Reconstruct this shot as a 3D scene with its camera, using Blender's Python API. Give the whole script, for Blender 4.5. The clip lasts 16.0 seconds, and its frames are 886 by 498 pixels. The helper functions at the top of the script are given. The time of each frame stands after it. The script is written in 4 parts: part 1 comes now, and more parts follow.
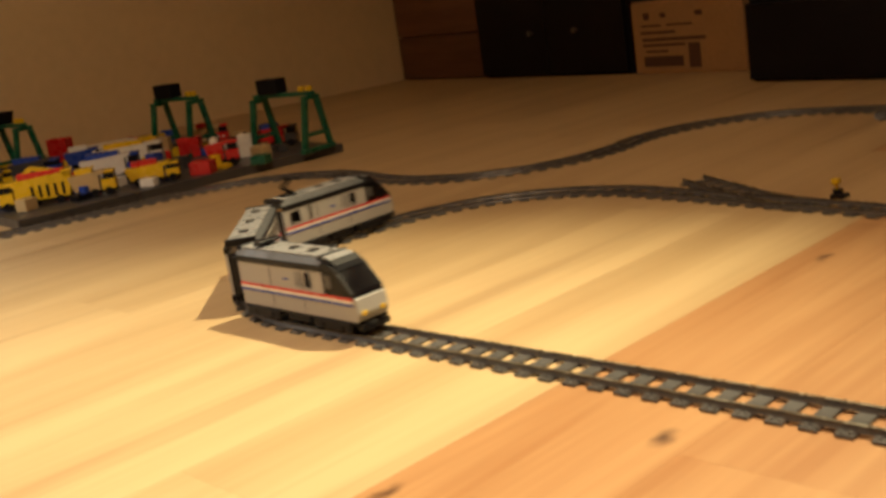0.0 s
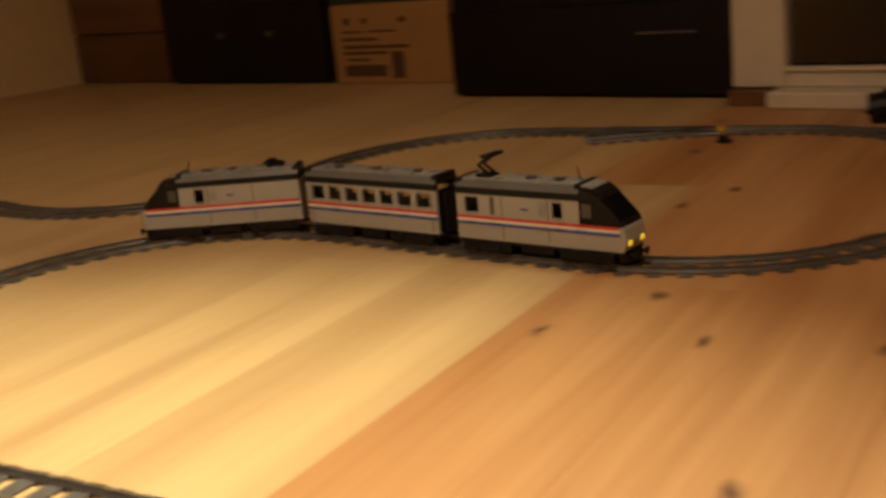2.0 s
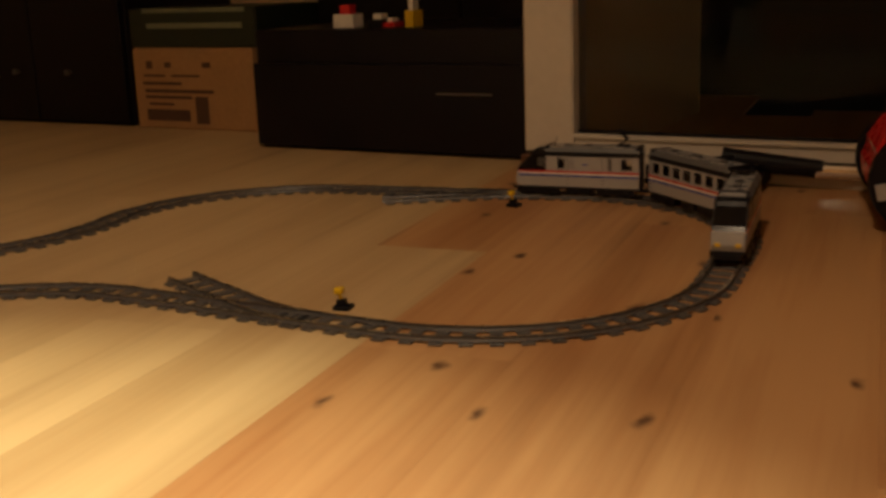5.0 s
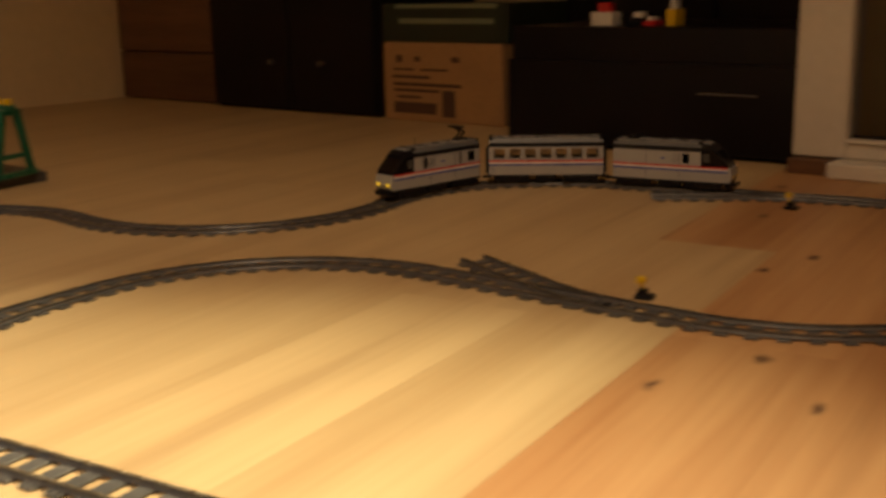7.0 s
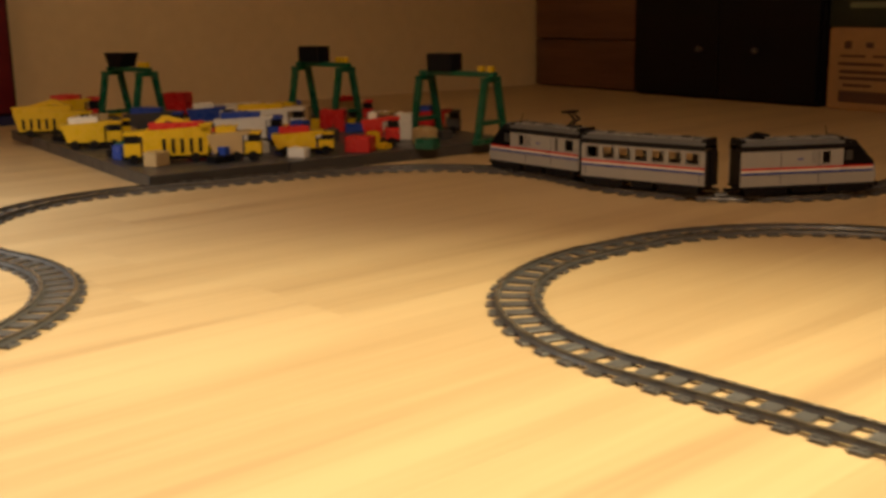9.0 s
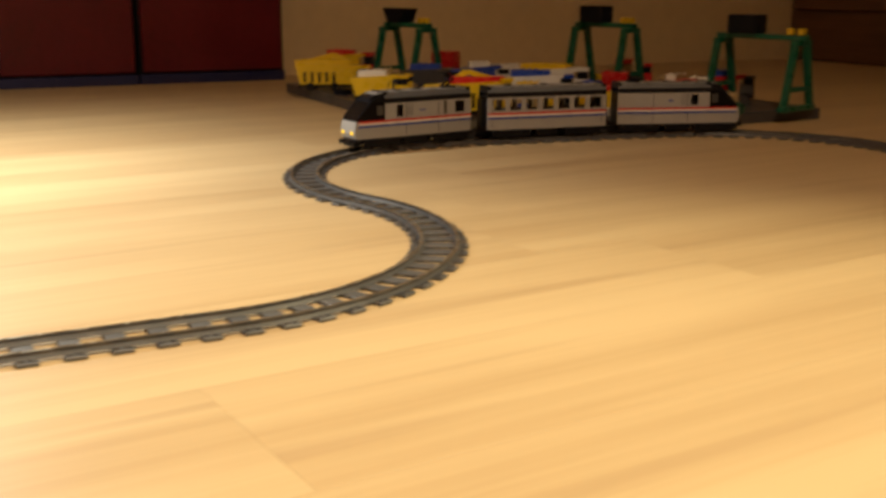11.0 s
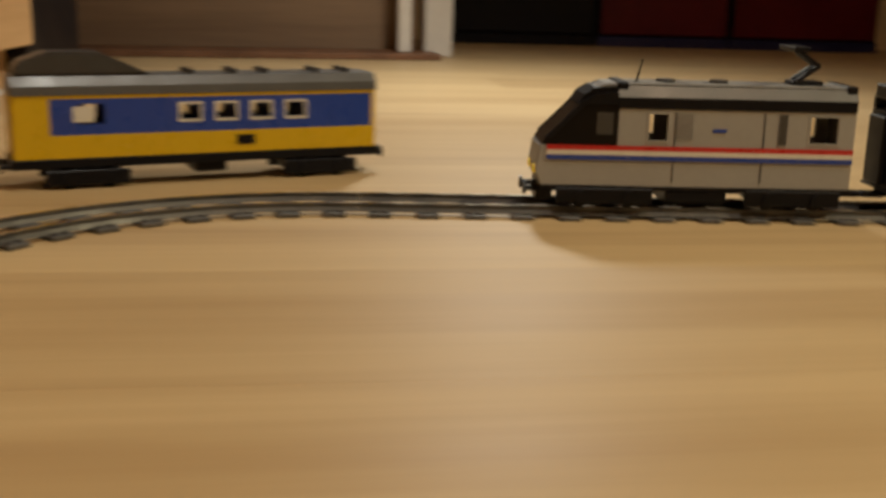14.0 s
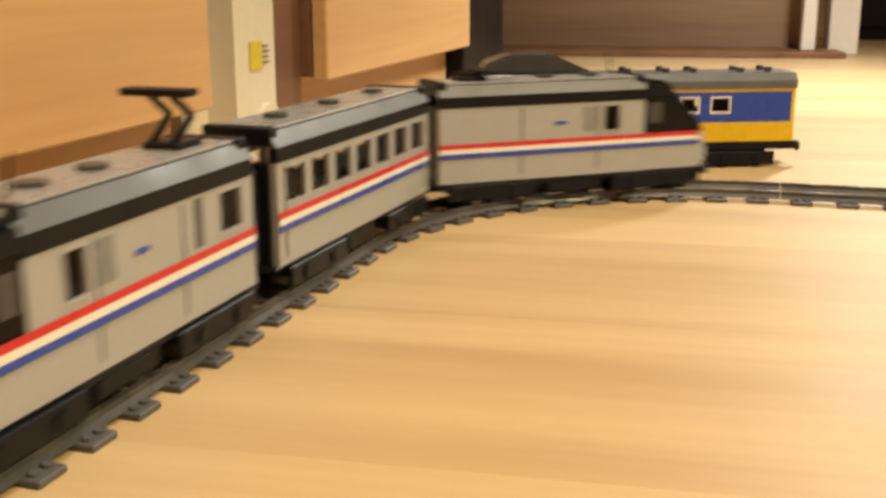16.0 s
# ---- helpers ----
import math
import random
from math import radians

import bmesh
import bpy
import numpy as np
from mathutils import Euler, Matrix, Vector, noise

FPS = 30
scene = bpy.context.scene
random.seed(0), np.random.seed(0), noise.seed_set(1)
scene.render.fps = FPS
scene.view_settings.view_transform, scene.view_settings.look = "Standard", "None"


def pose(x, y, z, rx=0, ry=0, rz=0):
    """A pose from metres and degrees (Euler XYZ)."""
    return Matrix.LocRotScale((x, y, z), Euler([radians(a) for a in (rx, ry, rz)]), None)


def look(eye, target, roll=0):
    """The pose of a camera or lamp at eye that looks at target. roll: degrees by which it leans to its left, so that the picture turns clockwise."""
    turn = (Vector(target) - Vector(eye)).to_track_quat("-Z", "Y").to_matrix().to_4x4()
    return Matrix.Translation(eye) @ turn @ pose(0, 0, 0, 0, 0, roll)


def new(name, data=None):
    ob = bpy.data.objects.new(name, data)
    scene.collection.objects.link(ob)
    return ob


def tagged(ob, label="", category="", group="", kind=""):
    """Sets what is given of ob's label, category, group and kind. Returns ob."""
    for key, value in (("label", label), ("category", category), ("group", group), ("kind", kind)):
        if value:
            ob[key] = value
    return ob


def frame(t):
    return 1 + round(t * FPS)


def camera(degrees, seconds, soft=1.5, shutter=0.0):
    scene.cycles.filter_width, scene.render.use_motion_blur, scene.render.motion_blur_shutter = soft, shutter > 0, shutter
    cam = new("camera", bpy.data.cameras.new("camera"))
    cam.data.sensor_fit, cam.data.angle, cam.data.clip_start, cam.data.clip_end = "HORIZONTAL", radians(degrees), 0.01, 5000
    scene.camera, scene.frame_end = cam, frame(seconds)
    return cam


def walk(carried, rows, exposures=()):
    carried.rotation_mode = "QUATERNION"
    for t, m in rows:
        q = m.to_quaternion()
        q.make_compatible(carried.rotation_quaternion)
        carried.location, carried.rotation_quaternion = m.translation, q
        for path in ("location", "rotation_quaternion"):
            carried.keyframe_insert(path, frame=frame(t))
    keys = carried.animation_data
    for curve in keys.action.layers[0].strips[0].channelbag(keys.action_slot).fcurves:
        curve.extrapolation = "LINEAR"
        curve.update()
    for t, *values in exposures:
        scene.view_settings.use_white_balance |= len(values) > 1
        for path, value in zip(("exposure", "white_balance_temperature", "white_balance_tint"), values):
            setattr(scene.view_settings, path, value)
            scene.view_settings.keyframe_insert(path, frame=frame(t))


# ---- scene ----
# ---- camera and its walk ----
cam = camera(44.06, 16.0, soft=3.3, shutter=0.5)
EXPOSURES = [(0.0, 0.0), (4.0, 0.0), (9.2, 0.0), (11.3, -0.25), (12.4, -0.35), (13.1, -0.65), (13.5, -0.95), (14.0, -1.4), (14.5, -0.7), (15.0, -0.25), (16.0, -0.22)]
# seconds, eye x y z, yaw to the left of +y, pitch, roll
WALK = [
    (0.0, 0.964, -0.686, 0.403, 54.21, -13.58, -8.44),
    (0.5, 0.920, -0.652, 0.415, 54.76, -12.38, -6.97),
    (1.0, 0.850, -0.576, 0.413, 53.08, -13.27, -6.06),
    (1.5, 0.761, -0.465, 0.383, 51.05, -12.89, -4.82),
    (2.0, 0.764, -0.399, 0.384, 39.25, -15.31, -5.71),
    (2.5, 0.784, -0.381, 0.413, 33.74, -15.80, -3.85),
    (3.0, 0.826, -0.360, 0.411, 29.05, -15.18, -2.53),
    (3.2, 0.834, -0.351, 0.412, 28.29, -15.26, -2.49),
    (5.5, 0.777, -0.414, 0.428, 29.84, -13.69, -1.97),
    (6.0, 0.752, -0.427, 0.429, 31.57, -13.53, -1.94),
    (6.5, 0.732, -0.450, 0.421, 33.69, -13.45, -1.36),
    (7.0, 0.675, -0.501, 0.408, 38.76, -13.45, -1.19),
    (7.5, 0.620, -0.559, 0.383, 45.01, -13.12, -0.34),
    (8.0, 0.579, -0.651, 0.395, 49.20, -13.52, -0.36),
    (8.5, 0.525, -0.662, 0.344, 53.80, -13.50, -0.93),
    (9.0, 0.433, -0.710, 0.328, 55.77, -12.58, -0.95),
    (9.2, 0.380, -0.705, 0.312, 56.71, -12.61, -1.31),
    (11.3, 0.227, -0.919, 0.271, 67.02, -13.74, -0.12),
    (11.5, 0.213, -0.929, 0.257, 68.71, -13.82, -0.47),
    (12.0, 0.205, -0.945, 0.225, 71.67, -14.72, 0.12),
    (12.5, 0.206, -0.928, 0.208, 73.68, -14.95, 0.28),
    (13.1, 0.262, -0.973, 0.204, 77.79, -16.16, 0.57),
    (13.5, 0.258, -1.092, 0.195, 82.60, -15.95, 0.38),
    (13.7, 0.246, -1.155, 0.192, 84.14, -15.37, 0.20),
    (14.1, 0.206, -1.212, 0.172, 90.62, -13.43, 2.00),
    (14.5, 0.246, -1.217, 0.185, 96.78, -13.05, 1.90),
    (15.0, 0.285, -1.229, 0.186, 104.06, -13.60, 1.45),
    (15.5, 0.323, -1.232, 0.188, 107.16, -13.96, 0.73),
    (16.0, 0.331, -1.237, 0.186, 108.52, -14.24, -0.08),
]


def aim(x, y, z, yaw, pitch, roll):
    yaw, pitch = radians(yaw), radians(pitch)
    ahead = Vector((-math.sin(yaw) * math.cos(pitch), math.cos(yaw) * math.cos(pitch), math.sin(pitch)))
    return look(Vector((x, y, z)), Vector((x, y, z)) + ahead, roll)


walk(cam, [(r[0], aim(*r[1:])) for r in WALK], EXPOSURES)

# ---- world and lamps ----
world = bpy.data.worlds.new("night_room")
scene.world = world
world.use_nodes = True
world.node_tree.nodes["Background"].inputs[0].default_value = (1.0, 0.72, 0.45, 1)
world.node_tree.nodes["Background"].inputs[1].default_value = 0.08


def spot(name, eye, target, watts, degrees, size, colour=(1.0, 0.75, 0.46), blend=1.0):
    data = bpy.data.lights.new(name, "SPOT")
    data.energy, data.spot_size, data.spot_blend, data.shadow_soft_size, data.color = watts, radians(degrees), blend, size, colour
    ob = new(name, data)
    ob.matrix_world = look(eye, target)
    return ob


spot("ceiling_spot_track", (0.2, 1.1, 2.3), (0.05, -0.58, 0), 540, 54.5, 0.04, (1.0, 0.83, 0.48))
spot("low_lamp", (-1.56, -1.05, 0.78), (-1.52, -1.07, 0), 88, 146, 0.07, (1.0, 0.96, 0.84), 0.95)
# unseen fill, added to brighten the floor and fronts at the kitchen end
spot("fill_spot_kitchen", (-0.22, -1.0, 2.3), (-0.24, -1.36, 0), 110, 84, 0.08, (1.0, 0.95, 0.83))
# broad added fill that lifts the walls and dim boards, no fitting known
spot("broad_fill", (0.5, -0.5, 2.3), (-0.2, -0.65, 0), 112, 132, 0.12, (1.0, 0.70, 0.44), 0.8)


# ---- materials ----
def material(name, colour, rough=0.4, metal=0.0, vary=0.12, scale=30.0, bump=0.0, bump_scale=200.0, random_shade=0.0, coat=0.0, shine=0.5):
    m = bpy.data.materials.new(name)
    m.use_nodes = True
    n, l = m.node_tree.nodes, m.node_tree.links
    b = n["Principled BSDF"]
    b.inputs["Roughness"].default_value, b.inputs["Metallic"].default_value = rough, metal
    b.inputs["Coat Weight"].default_value = coat
    b.inputs["Specular IOR Level"].default_value = shine
    tex = n.new("ShaderNodeTexCoord")
    fine, broad = n.new("ShaderNodeTexNoise"), n.new("ShaderNodeTexNoise")
    fine.inputs["Scale"].default_value, broad.inputs["Scale"].default_value = scale * 8, scale
    fine.inputs["Detail"].default_value = 4
    mix = n.new("ShaderNodeMath")
    mix.operation = "ADD"
    for t in (fine, broad):
        l.new(tex.outputs["Object"], t.inputs["Vector"])
    l.new(fine.outputs["Fac"], mix.inputs[0])
    l.new(broad.outputs["Fac"], mix.inputs[1])
    span = n.new("ShaderNodeMapRange")
    span.inputs["From Min"].default_value, span.inputs["From Max"].default_value = 0.6, 1.4
    span.inputs["To Min"].default_value, span.inputs["To Max"].default_value = 1 - vary, 1 + vary
    l.new(mix.outputs[0], span.inputs["Value"])
    hsv = n.new("ShaderNodeHueSaturation")
    hsv.inputs["Color"].default_value = (*colour, 1)
    if random_shade:
        info, add, rng = n.new("ShaderNodeObjectInfo"), n.new("ShaderNodeMath"), n.new("ShaderNodeMapRange")
        rng.inputs["To Min"].default_value, rng.inputs["To Max"].default_value = -random_shade, random_shade
        l.new(info.outputs["Random"], rng.inputs["Value"])
        l.new(rng.outputs[0], add.inputs[0])
        l.new(span.outputs[0], add.inputs[1])
        l.new(add.outputs[0], hsv.inputs["Value"])
    else:
        l.new(span.outputs[0], hsv.inputs["Value"])
    l.new(hsv.outputs[0], b.inputs["Base Color"])
    rr = n.new("ShaderNodeMapRange")
    rr.inputs["From Min"].default_value, rr.inputs["From Max"].default_value = 0.3, 0.7
    rr.inputs["To Min"].default_value, rr.inputs["To Max"].default_value = max(rough - 0.08, 0.02), min(rough + 0.08, 1)
    l.new(broad.outputs["Fac"], rr.inputs["Value"])
    l.new(rr.outputs[0], b.inputs["Roughness"])
    if bump:
        bn, bp = n.new("ShaderNodeTexNoise"), n.new("ShaderNodeBump")
        bn.inputs["Scale"].default_value = bump_scale
        bp.inputs["Strength"].default_value, bp.inputs["Distance"].default_value = bump, 0.002
        l.new(tex.outputs["Object"], bn.inputs["Vector"])
        l.new(bn.outputs["Fac"], bp.inputs["Height"])
        l.new(bp.outputs["Normal"], b.inputs["Normal"])
    return m


def wood(name, dark, light, rough, along="Y", stretch=0.06, scale=14.0, knots=0, random_shade=0.1, bump=0.08, streaks=0.0):
    """Grained wood; the grain runs along one axis of the object."""
    m = bpy.data.materials.new(name)
    m.use_nodes = True
    n, l = m.node_tree.nodes, m.node_tree.links
    b = n["Principled BSDF"]
    tex, info = n.new("ShaderNodeTexCoord"), n.new("ShaderNodeObjectInfo")
    shift, mult = n.new("ShaderNodeVectorMath"), n.new("ShaderNodeVectorMath")
    shift.operation, mult.operation = "MULTIPLY_ADD", "MULTIPLY"
    l.new(info.outputs["Random"], shift.inputs[0])
    shift.inputs[1].default_value = (7.3, 3.1, 5.7)
    l.new(tex.outputs["Object"], shift.inputs[2])
    k = [1.0, 1.0, 1.0]
    k["XYZ".index(along)] = stretch
    mult.inputs[1].default_value = k
    l.new(shift.outputs[0], mult.inputs[0])
    grain, fibre, cloud = (n.new("ShaderNodeTexNoise") for _ in range(3))
    for t, s, d, src in ((grain, scale, 6, mult), (fibre, scale * 9, 3, mult), (cloud, 2.2, 2, shift)):
        t.inputs["Scale"].default_value, t.inputs["Detail"].default_value = s, d
        l.new(src.outputs[0], t.inputs["Vector"])
    grain.inputs["Distortion"].default_value = 0.6
    a, c = n.new("ShaderNodeMath"), n.new("ShaderNodeMath")
    a.operation, c.operation = "MULTIPLY_ADD", "MULTIPLY_ADD"
    l.new(fibre.outputs["Fac"], a.inputs[0])
    a.inputs[1].default_value = 0.35
    l.new(grain.outputs["Fac"], a.inputs[2])
    l.new(cloud.outputs["Fac"], c.inputs[0])
    c.inputs[1].default_value = 0.32
    l.new(a.outputs[0], c.inputs[2])
    ramp = n.new("ShaderNodeValToRGB")
    ramp.color_ramp.elements[0].position, ramp.color_ramp.elements[1].position = 0.58, 0.98
    ramp.color_ramp.elements[0].color, ramp.color_ramp.elements[1].color = (*dark, 1), (*light, 1)
    l.new(c.outputs[0], ramp.inputs[0])
    hsv, rng = n.new("ShaderNodeHueSaturation"), n.new("ShaderNodeMapRange")
    rng.inputs["To Min"].default_value, rng.inputs["To Max"].default_value = 1 - random_shade, 1 + random_shade
    l.new(info.outputs["Random"], rng.inputs["Value"])
    l.new(rng.outputs[0], hsv.inputs["Value"])
    l.new(ramp.outputs[0], hsv.inputs["Color"])
    colour = hsv.outputs[0]
    if streaks:
        st, sr, sm = n.new("ShaderNodeTexNoise"), n.new("ShaderNodeValToRGB"), n.new("ShaderNodeMix")
        st.inputs["Scale"].default_value, st.inputs["Detail"].default_value = 17.0, 3.0
        l.new(mult.outputs[0], st.inputs["Vector"])
        sr.color_ramp.elements[0].position, sr.color_ramp.elements[1].position = 0.60, 0.76
        sr.color_ramp.elements[0].color, sr.color_ramp.elements[1].color = (0, 0, 0, 1), (streaks, streaks, streaks, 1)
        l.new(st.outputs["Fac"], sr.inputs[0])
        sm.data_type = "RGBA"
        l.new(sr.outputs[0], sm.inputs["Factor"])
        l.new(colour, sm.inputs["A"])
        sm.inputs["B"].default_value = (0.20, 0.10, 0.045, 1)
        colour = sm.outputs["Result"]
    if knots:
        v, kr, mx = n.new("ShaderNodeTexVoronoi"), n.new("ShaderNodeValToRGB"), n.new("ShaderNodeMix")
        sq = n.new("ShaderNodeVectorMath")
        sq.operation = "MULTIPLY"
        sq.inputs[1].default_value = (1.0, 0.5, 1.0)
        wob = n.new("ShaderNodeTexNoise")
        wob.inputs["Scale"].default_value = 24.0
        l.new(shift.outputs[0], wob.inputs["Vector"])
        push = n.new("ShaderNodeVectorMath")
        push.operation = "MULTIPLY_ADD"
        l.new(wob.outputs["Color"], push.inputs[0])
        push.inputs[1].default_value = (0.03, 0.03, 0.0)
        l.new(shift.outputs[0], push.inputs[2])
        l.new(push.outputs[0], sq.inputs[0])
        l.new(sq.outputs[0], v.inputs["Vector"])
        v.voronoi_dimensions = "2D"
        v.inputs["Scale"].default_value = knots
        kr.color_ramp.elements[0].position, kr.color_ramp.elements[1].position = 0.002 * knots, 0.011 * knots
        kr.color_ramp.elements[0].color, kr.color_ramp.elements[1].color = (0.95, 0.95, 0.95, 1), (0, 0, 0, 1)
        l.new(v.outputs["Distance"], kr.inputs[0])
        mx.data_type = "RGBA"
        l.new(kr.outputs[0], mx.inputs["Factor"])
        l.new(colour, mx.inputs["A"])
        mx.inputs["B"].default_value = (0.09, 0.04, 0.02, 1)
        colour = mx.outputs["Result"]
    l.new(colour, b.inputs["Base Color"])
    rr = n.new("ShaderNodeMapRange")
    rr.inputs["To Min"].default_value, rr.inputs["To Max"].default_value = rough - 0.08, rough + 0.1
    l.new(grain.outputs["Fac"], rr.inputs["Value"])
    l.new(rr.outputs[0], b.inputs["Roughness"])
    bp = n.new("ShaderNodeBump")
    bp.inputs["Strength"].default_value, bp.inputs["Distance"].default_value = bump, 0.001
    l.new(a.outputs[0], bp.inputs["Height"])
    l.new(bp.outputs["Normal"], b.inputs["Normal"])
    return m


def glowing(name, colour, strength):
    m = bpy.data.materials.new(name)
    m.use_nodes = True
    b = m.node_tree.nodes["Principled BSDF"]
    b.inputs["Base Color"].default_value = (*colour, 1)
    b.inputs["Emission Color"].default_value = (*colour, 1)
    b.inputs["Emission Strength"].default_value = strength
    return m


def clear(name, colour, rough=0.05):
    m = bpy.data.materials.new(name)
    m.use_nodes = True
    b = m.node_tree.nodes["Principled BSDF"]
    b.inputs["Base Color"].default_value = (*colour, 1)
    b.inputs["Transmission Weight"].default_value = 1.0
    b.inputs["Roughness"].default_value, b.inputs["IOR"].default_value = rough, 1.12
    return m


FLOOR = wood("oak_laminate", (0.43, 0.295, 0.150), (0.54, 0.396, 0.214), 0.48, "Y", 0.04, 11.0, 0, 0.01, streaks=0.38)
FLOOR_KNOTTY = wood("knotty_oak_laminate", (0.34, 0.160, 0.064), (0.475, 0.275, 0.125), 0.44, "Y", 0.04, 11.0, 6.0, 0.025, streaks=0.6)
# cupboard wood darkened: the shade inside the cupboard is put into its colour
SHADED_WOOD = wood("shaded_cupboard_wood", (0.17, 0.105, 0.06), (0.26, 0.17, 0.10), 0.55, "Y", 0.06, 9.0, 0, 0.04)
BEECH = wood("beech_front", (0.50, 0.28, 0.12), (0.66, 0.42, 0.20), 0.4, "X", 0.05, 9.0, 0, 0.04)
BROWN = wood("brown_board", (0.10, 0.045, 0.022), (0.19, 0.09, 0.045), 0.5, "X", 0.08, 10.0, 0, 0.08)
PLASTER = material("beige_plaster", (0.68, 0.54, 0.33), 0.85, vary=0.06, scale=3, bump=0.25, bump_scale=60)
WHITE_PAINT = material("white_frame_paint", (0.60, 0.56, 0.50), 0.45, vary=0.06, scale=6)
CEILING = material("ceiling_paint", (0.75, 0.70, 0.62), 0.9, vary=0.04, scale=3)
BLACK_WOOD = material("black_lacquer", (0.006, 0.005, 0.007), 0.4, vary=0.2, scale=8, shine=0.2)
NIGHT = material("night_outside", (0.01, 0.01, 0.012), 0.9)
CARD = material("cardboard", (0.38, 0.22, 0.10), 0.8, vary=0.12, scale=12, bump=0.1, bump_scale=80)
CARD_INK = material("box_print", (0.09, 0.045, 0.03), 0.8)
GREEN_DARK = material("dark_green_board", (0.012, 0.022, 0.014), 0.5, vary=0.2, scale=12)
PALE_GREEN = material("pale_green_label", (0.16, 0.19, 0.13), 0.6)
RED_GLOSS = material("dark_red_gloss", (0.10, 0.004, 0.009), 0.4, vary=0.25, scale=7, shine=0.3)
BLUE_EDGE = material("dark_blue_edge", (0.01, 0.012, 0.07), 0.4)
CREAM = material("cream_plastic", (0.66, 0.60, 0.46), 0.4, vary=0.05, scale=8)
STICKER = material("yellow_sticker", (0.60, 0.48, 0.03), 0.5)
GREY = material("light_grey_plastic", (0.335, 0.337, 0.345), 0.42, vary=0.05, scale=40)
DARK_GREY = material("dark_grey_plastic", (0.055, 0.054, 0.056), 0.38, vary=0.12, scale=40, random_shade=0.12)
TRACK_GREY = material("track_grey_plastic", (0.078, 0.076, 0.077), 0.42, vary=0.15, scale=40, random_shade=0.12)
BLACK = material("black_plastic", (0.006, 0.006, 0.009), 0.4, vary=0.15, scale=40, shine=0.2)
# roof grey with the train slopes' shade put in; the railcar roof's own grey
SLOPE_GREY = material("shaded_slope_dark_roof_grey", (0.105, 0.11, 0.12), 0.36, vary=0.1, scale=40)
ROOF_GREY = material("roof_grey_plastic", (0.25, 0.255, 0.265), 0.3, vary=0.07, scale=40)
RED = material("red_plastic", (0.52, 0.02, 0.02), 0.3, vary=0.06, scale=40)
WHITE = material("white_plastic", (0.72, 0.70, 0.66), 0.3, vary=0.04, scale=40)
BLUE = material("blue_plastic", (0.02, 0.06, 0.36), 0.3, vary=0.06, scale=40)
YELLOW = material("yellow_plastic", (0.66, 0.43, 0.01), 0.3, vary=0.06, scale=40)
GREEN = material("green_plastic", (0.008, 0.10, 0.055), 0.3, vary=0.08, scale=40)
TAN = material("tan_plastic", (0.45, 0.33, 0.17), 0.35, vary=0.06, scale=40)
RAIL_METAL = material("rail_metal", (0.58, 0.54, 0.46), 0.25, 0.9, vary=0.2, scale=60)
CHROME = material("chrome_tube", (0.75, 0.74, 0.72), 0.18, 1.0, vary=0.05)
DULL_METAL = material("dull_metal", (0.16, 0.15, 0.15), 0.5, 0.6, vary=0.1)
GLASS = clear("smoked_pane", (0.88, 0.84, 0.78))
DOOR_GLASS = clear("door_glass", (0.6, 0.58, 0.55), 0.02)
# yellow lenses only catch the light; their shine is put in as emission
HEADLIGHT = glowing("headlight_painted_shine", (1.0, 0.66, 0.03), 0.6)


# ---- mesh helpers ----
def box(bm, x0, x1, y0, y1, z0, z1, bevel=0.0):
    vs = bmesh.ops.create_cube(bm, size=1.0)["verts"]
    for v in vs:
        v.co = Vector(((x0 + x1) / 2 + v.co.x * (x1 - x0), (y0 + y1) / 2 + v.co.y * (y1 - y0), (z0 + z1) / 2 + v.co.z * (z1 - z0)))
    if bevel:
        edges = list({e for v in vs for e in v.link_edges})
        bmesh.ops.bevel(bm, geom=edges, offset=bevel, segments=1, affect="EDGES")
    return vs


def prism(bm, profile, y0, y1):
    """A profile of (x, z) corners, drawn out along y."""
    a = [bm.verts.new((x, y0, z)) for x, z in profile]
    b = [bm.verts.new((x, y1, z)) for x, z in profile]
    bm.faces.new(a)
    bm.faces.new(b[::-1])
    for i in range(len(a)):
        j = (i + 1) % len(a)
        bm.faces.new((a[j], a[i], b[i], b[j]))
    bmesh.ops.recalc_face_normals(bm, faces=bm.faces)


def cross(bm, profile, x0, x1):
    """A profile of (y, z) corners, drawn out along x."""
    a = [bm.verts.new((x0, y, z)) for y, z in profile]
    b = [bm.verts.new((x1, y, z)) for y, z in profile]
    bm.faces.new(a)
    bm.faces.new(b[::-1])
    for i in range(len(a)):
        j = (i + 1) % len(a)
        bm.faces.new((a[j], a[i], b[i], b[j]))
    bmesh.ops.recalc_face_normals(bm, faces=bm.faces)


def rod(bm, a, b, r, r2=None, sides=12):
    a, b = Vector(a), Vector(b)
    m = Matrix.Translation((a + b) / 2) @ (b - a).to_track_quat("Z", "Y").to_matrix().to_4x4()
    bmesh.ops.create_cone(bm, cap_ends=True, segments=sides, radius1=r, radius2=r if r2 is None else r2, depth=(b - a).length, matrix=m)


def bar(bm, a, b, w, d):
    """A square bar from a to b."""
    a, b = Vector(a), Vector(b)
    m = Matrix.Translation((a + b) / 2) @ (b - a).to_track_quat("Z", "Y").to_matrix().to_4x4() @ Matrix.Diagonal((w, d, (b - a).length, 1))
    bmesh.ops.create_cube(bm, size=1.0, matrix=m)


def mesh_of(name, bm, mat):
    me = bpy.data.meshes.new(name)
    bm.to_mesh(me)
    bm.free()
    me.materials.append(mat)
    return me


def part(name, bm, mat, parent=None, label=""):
    ob = new(name, mesh_of(name, bm, mat) if isinstance(bm, bmesh.types.BMesh) else bm)
    ob.parent = parent
    return tagged(ob, label)


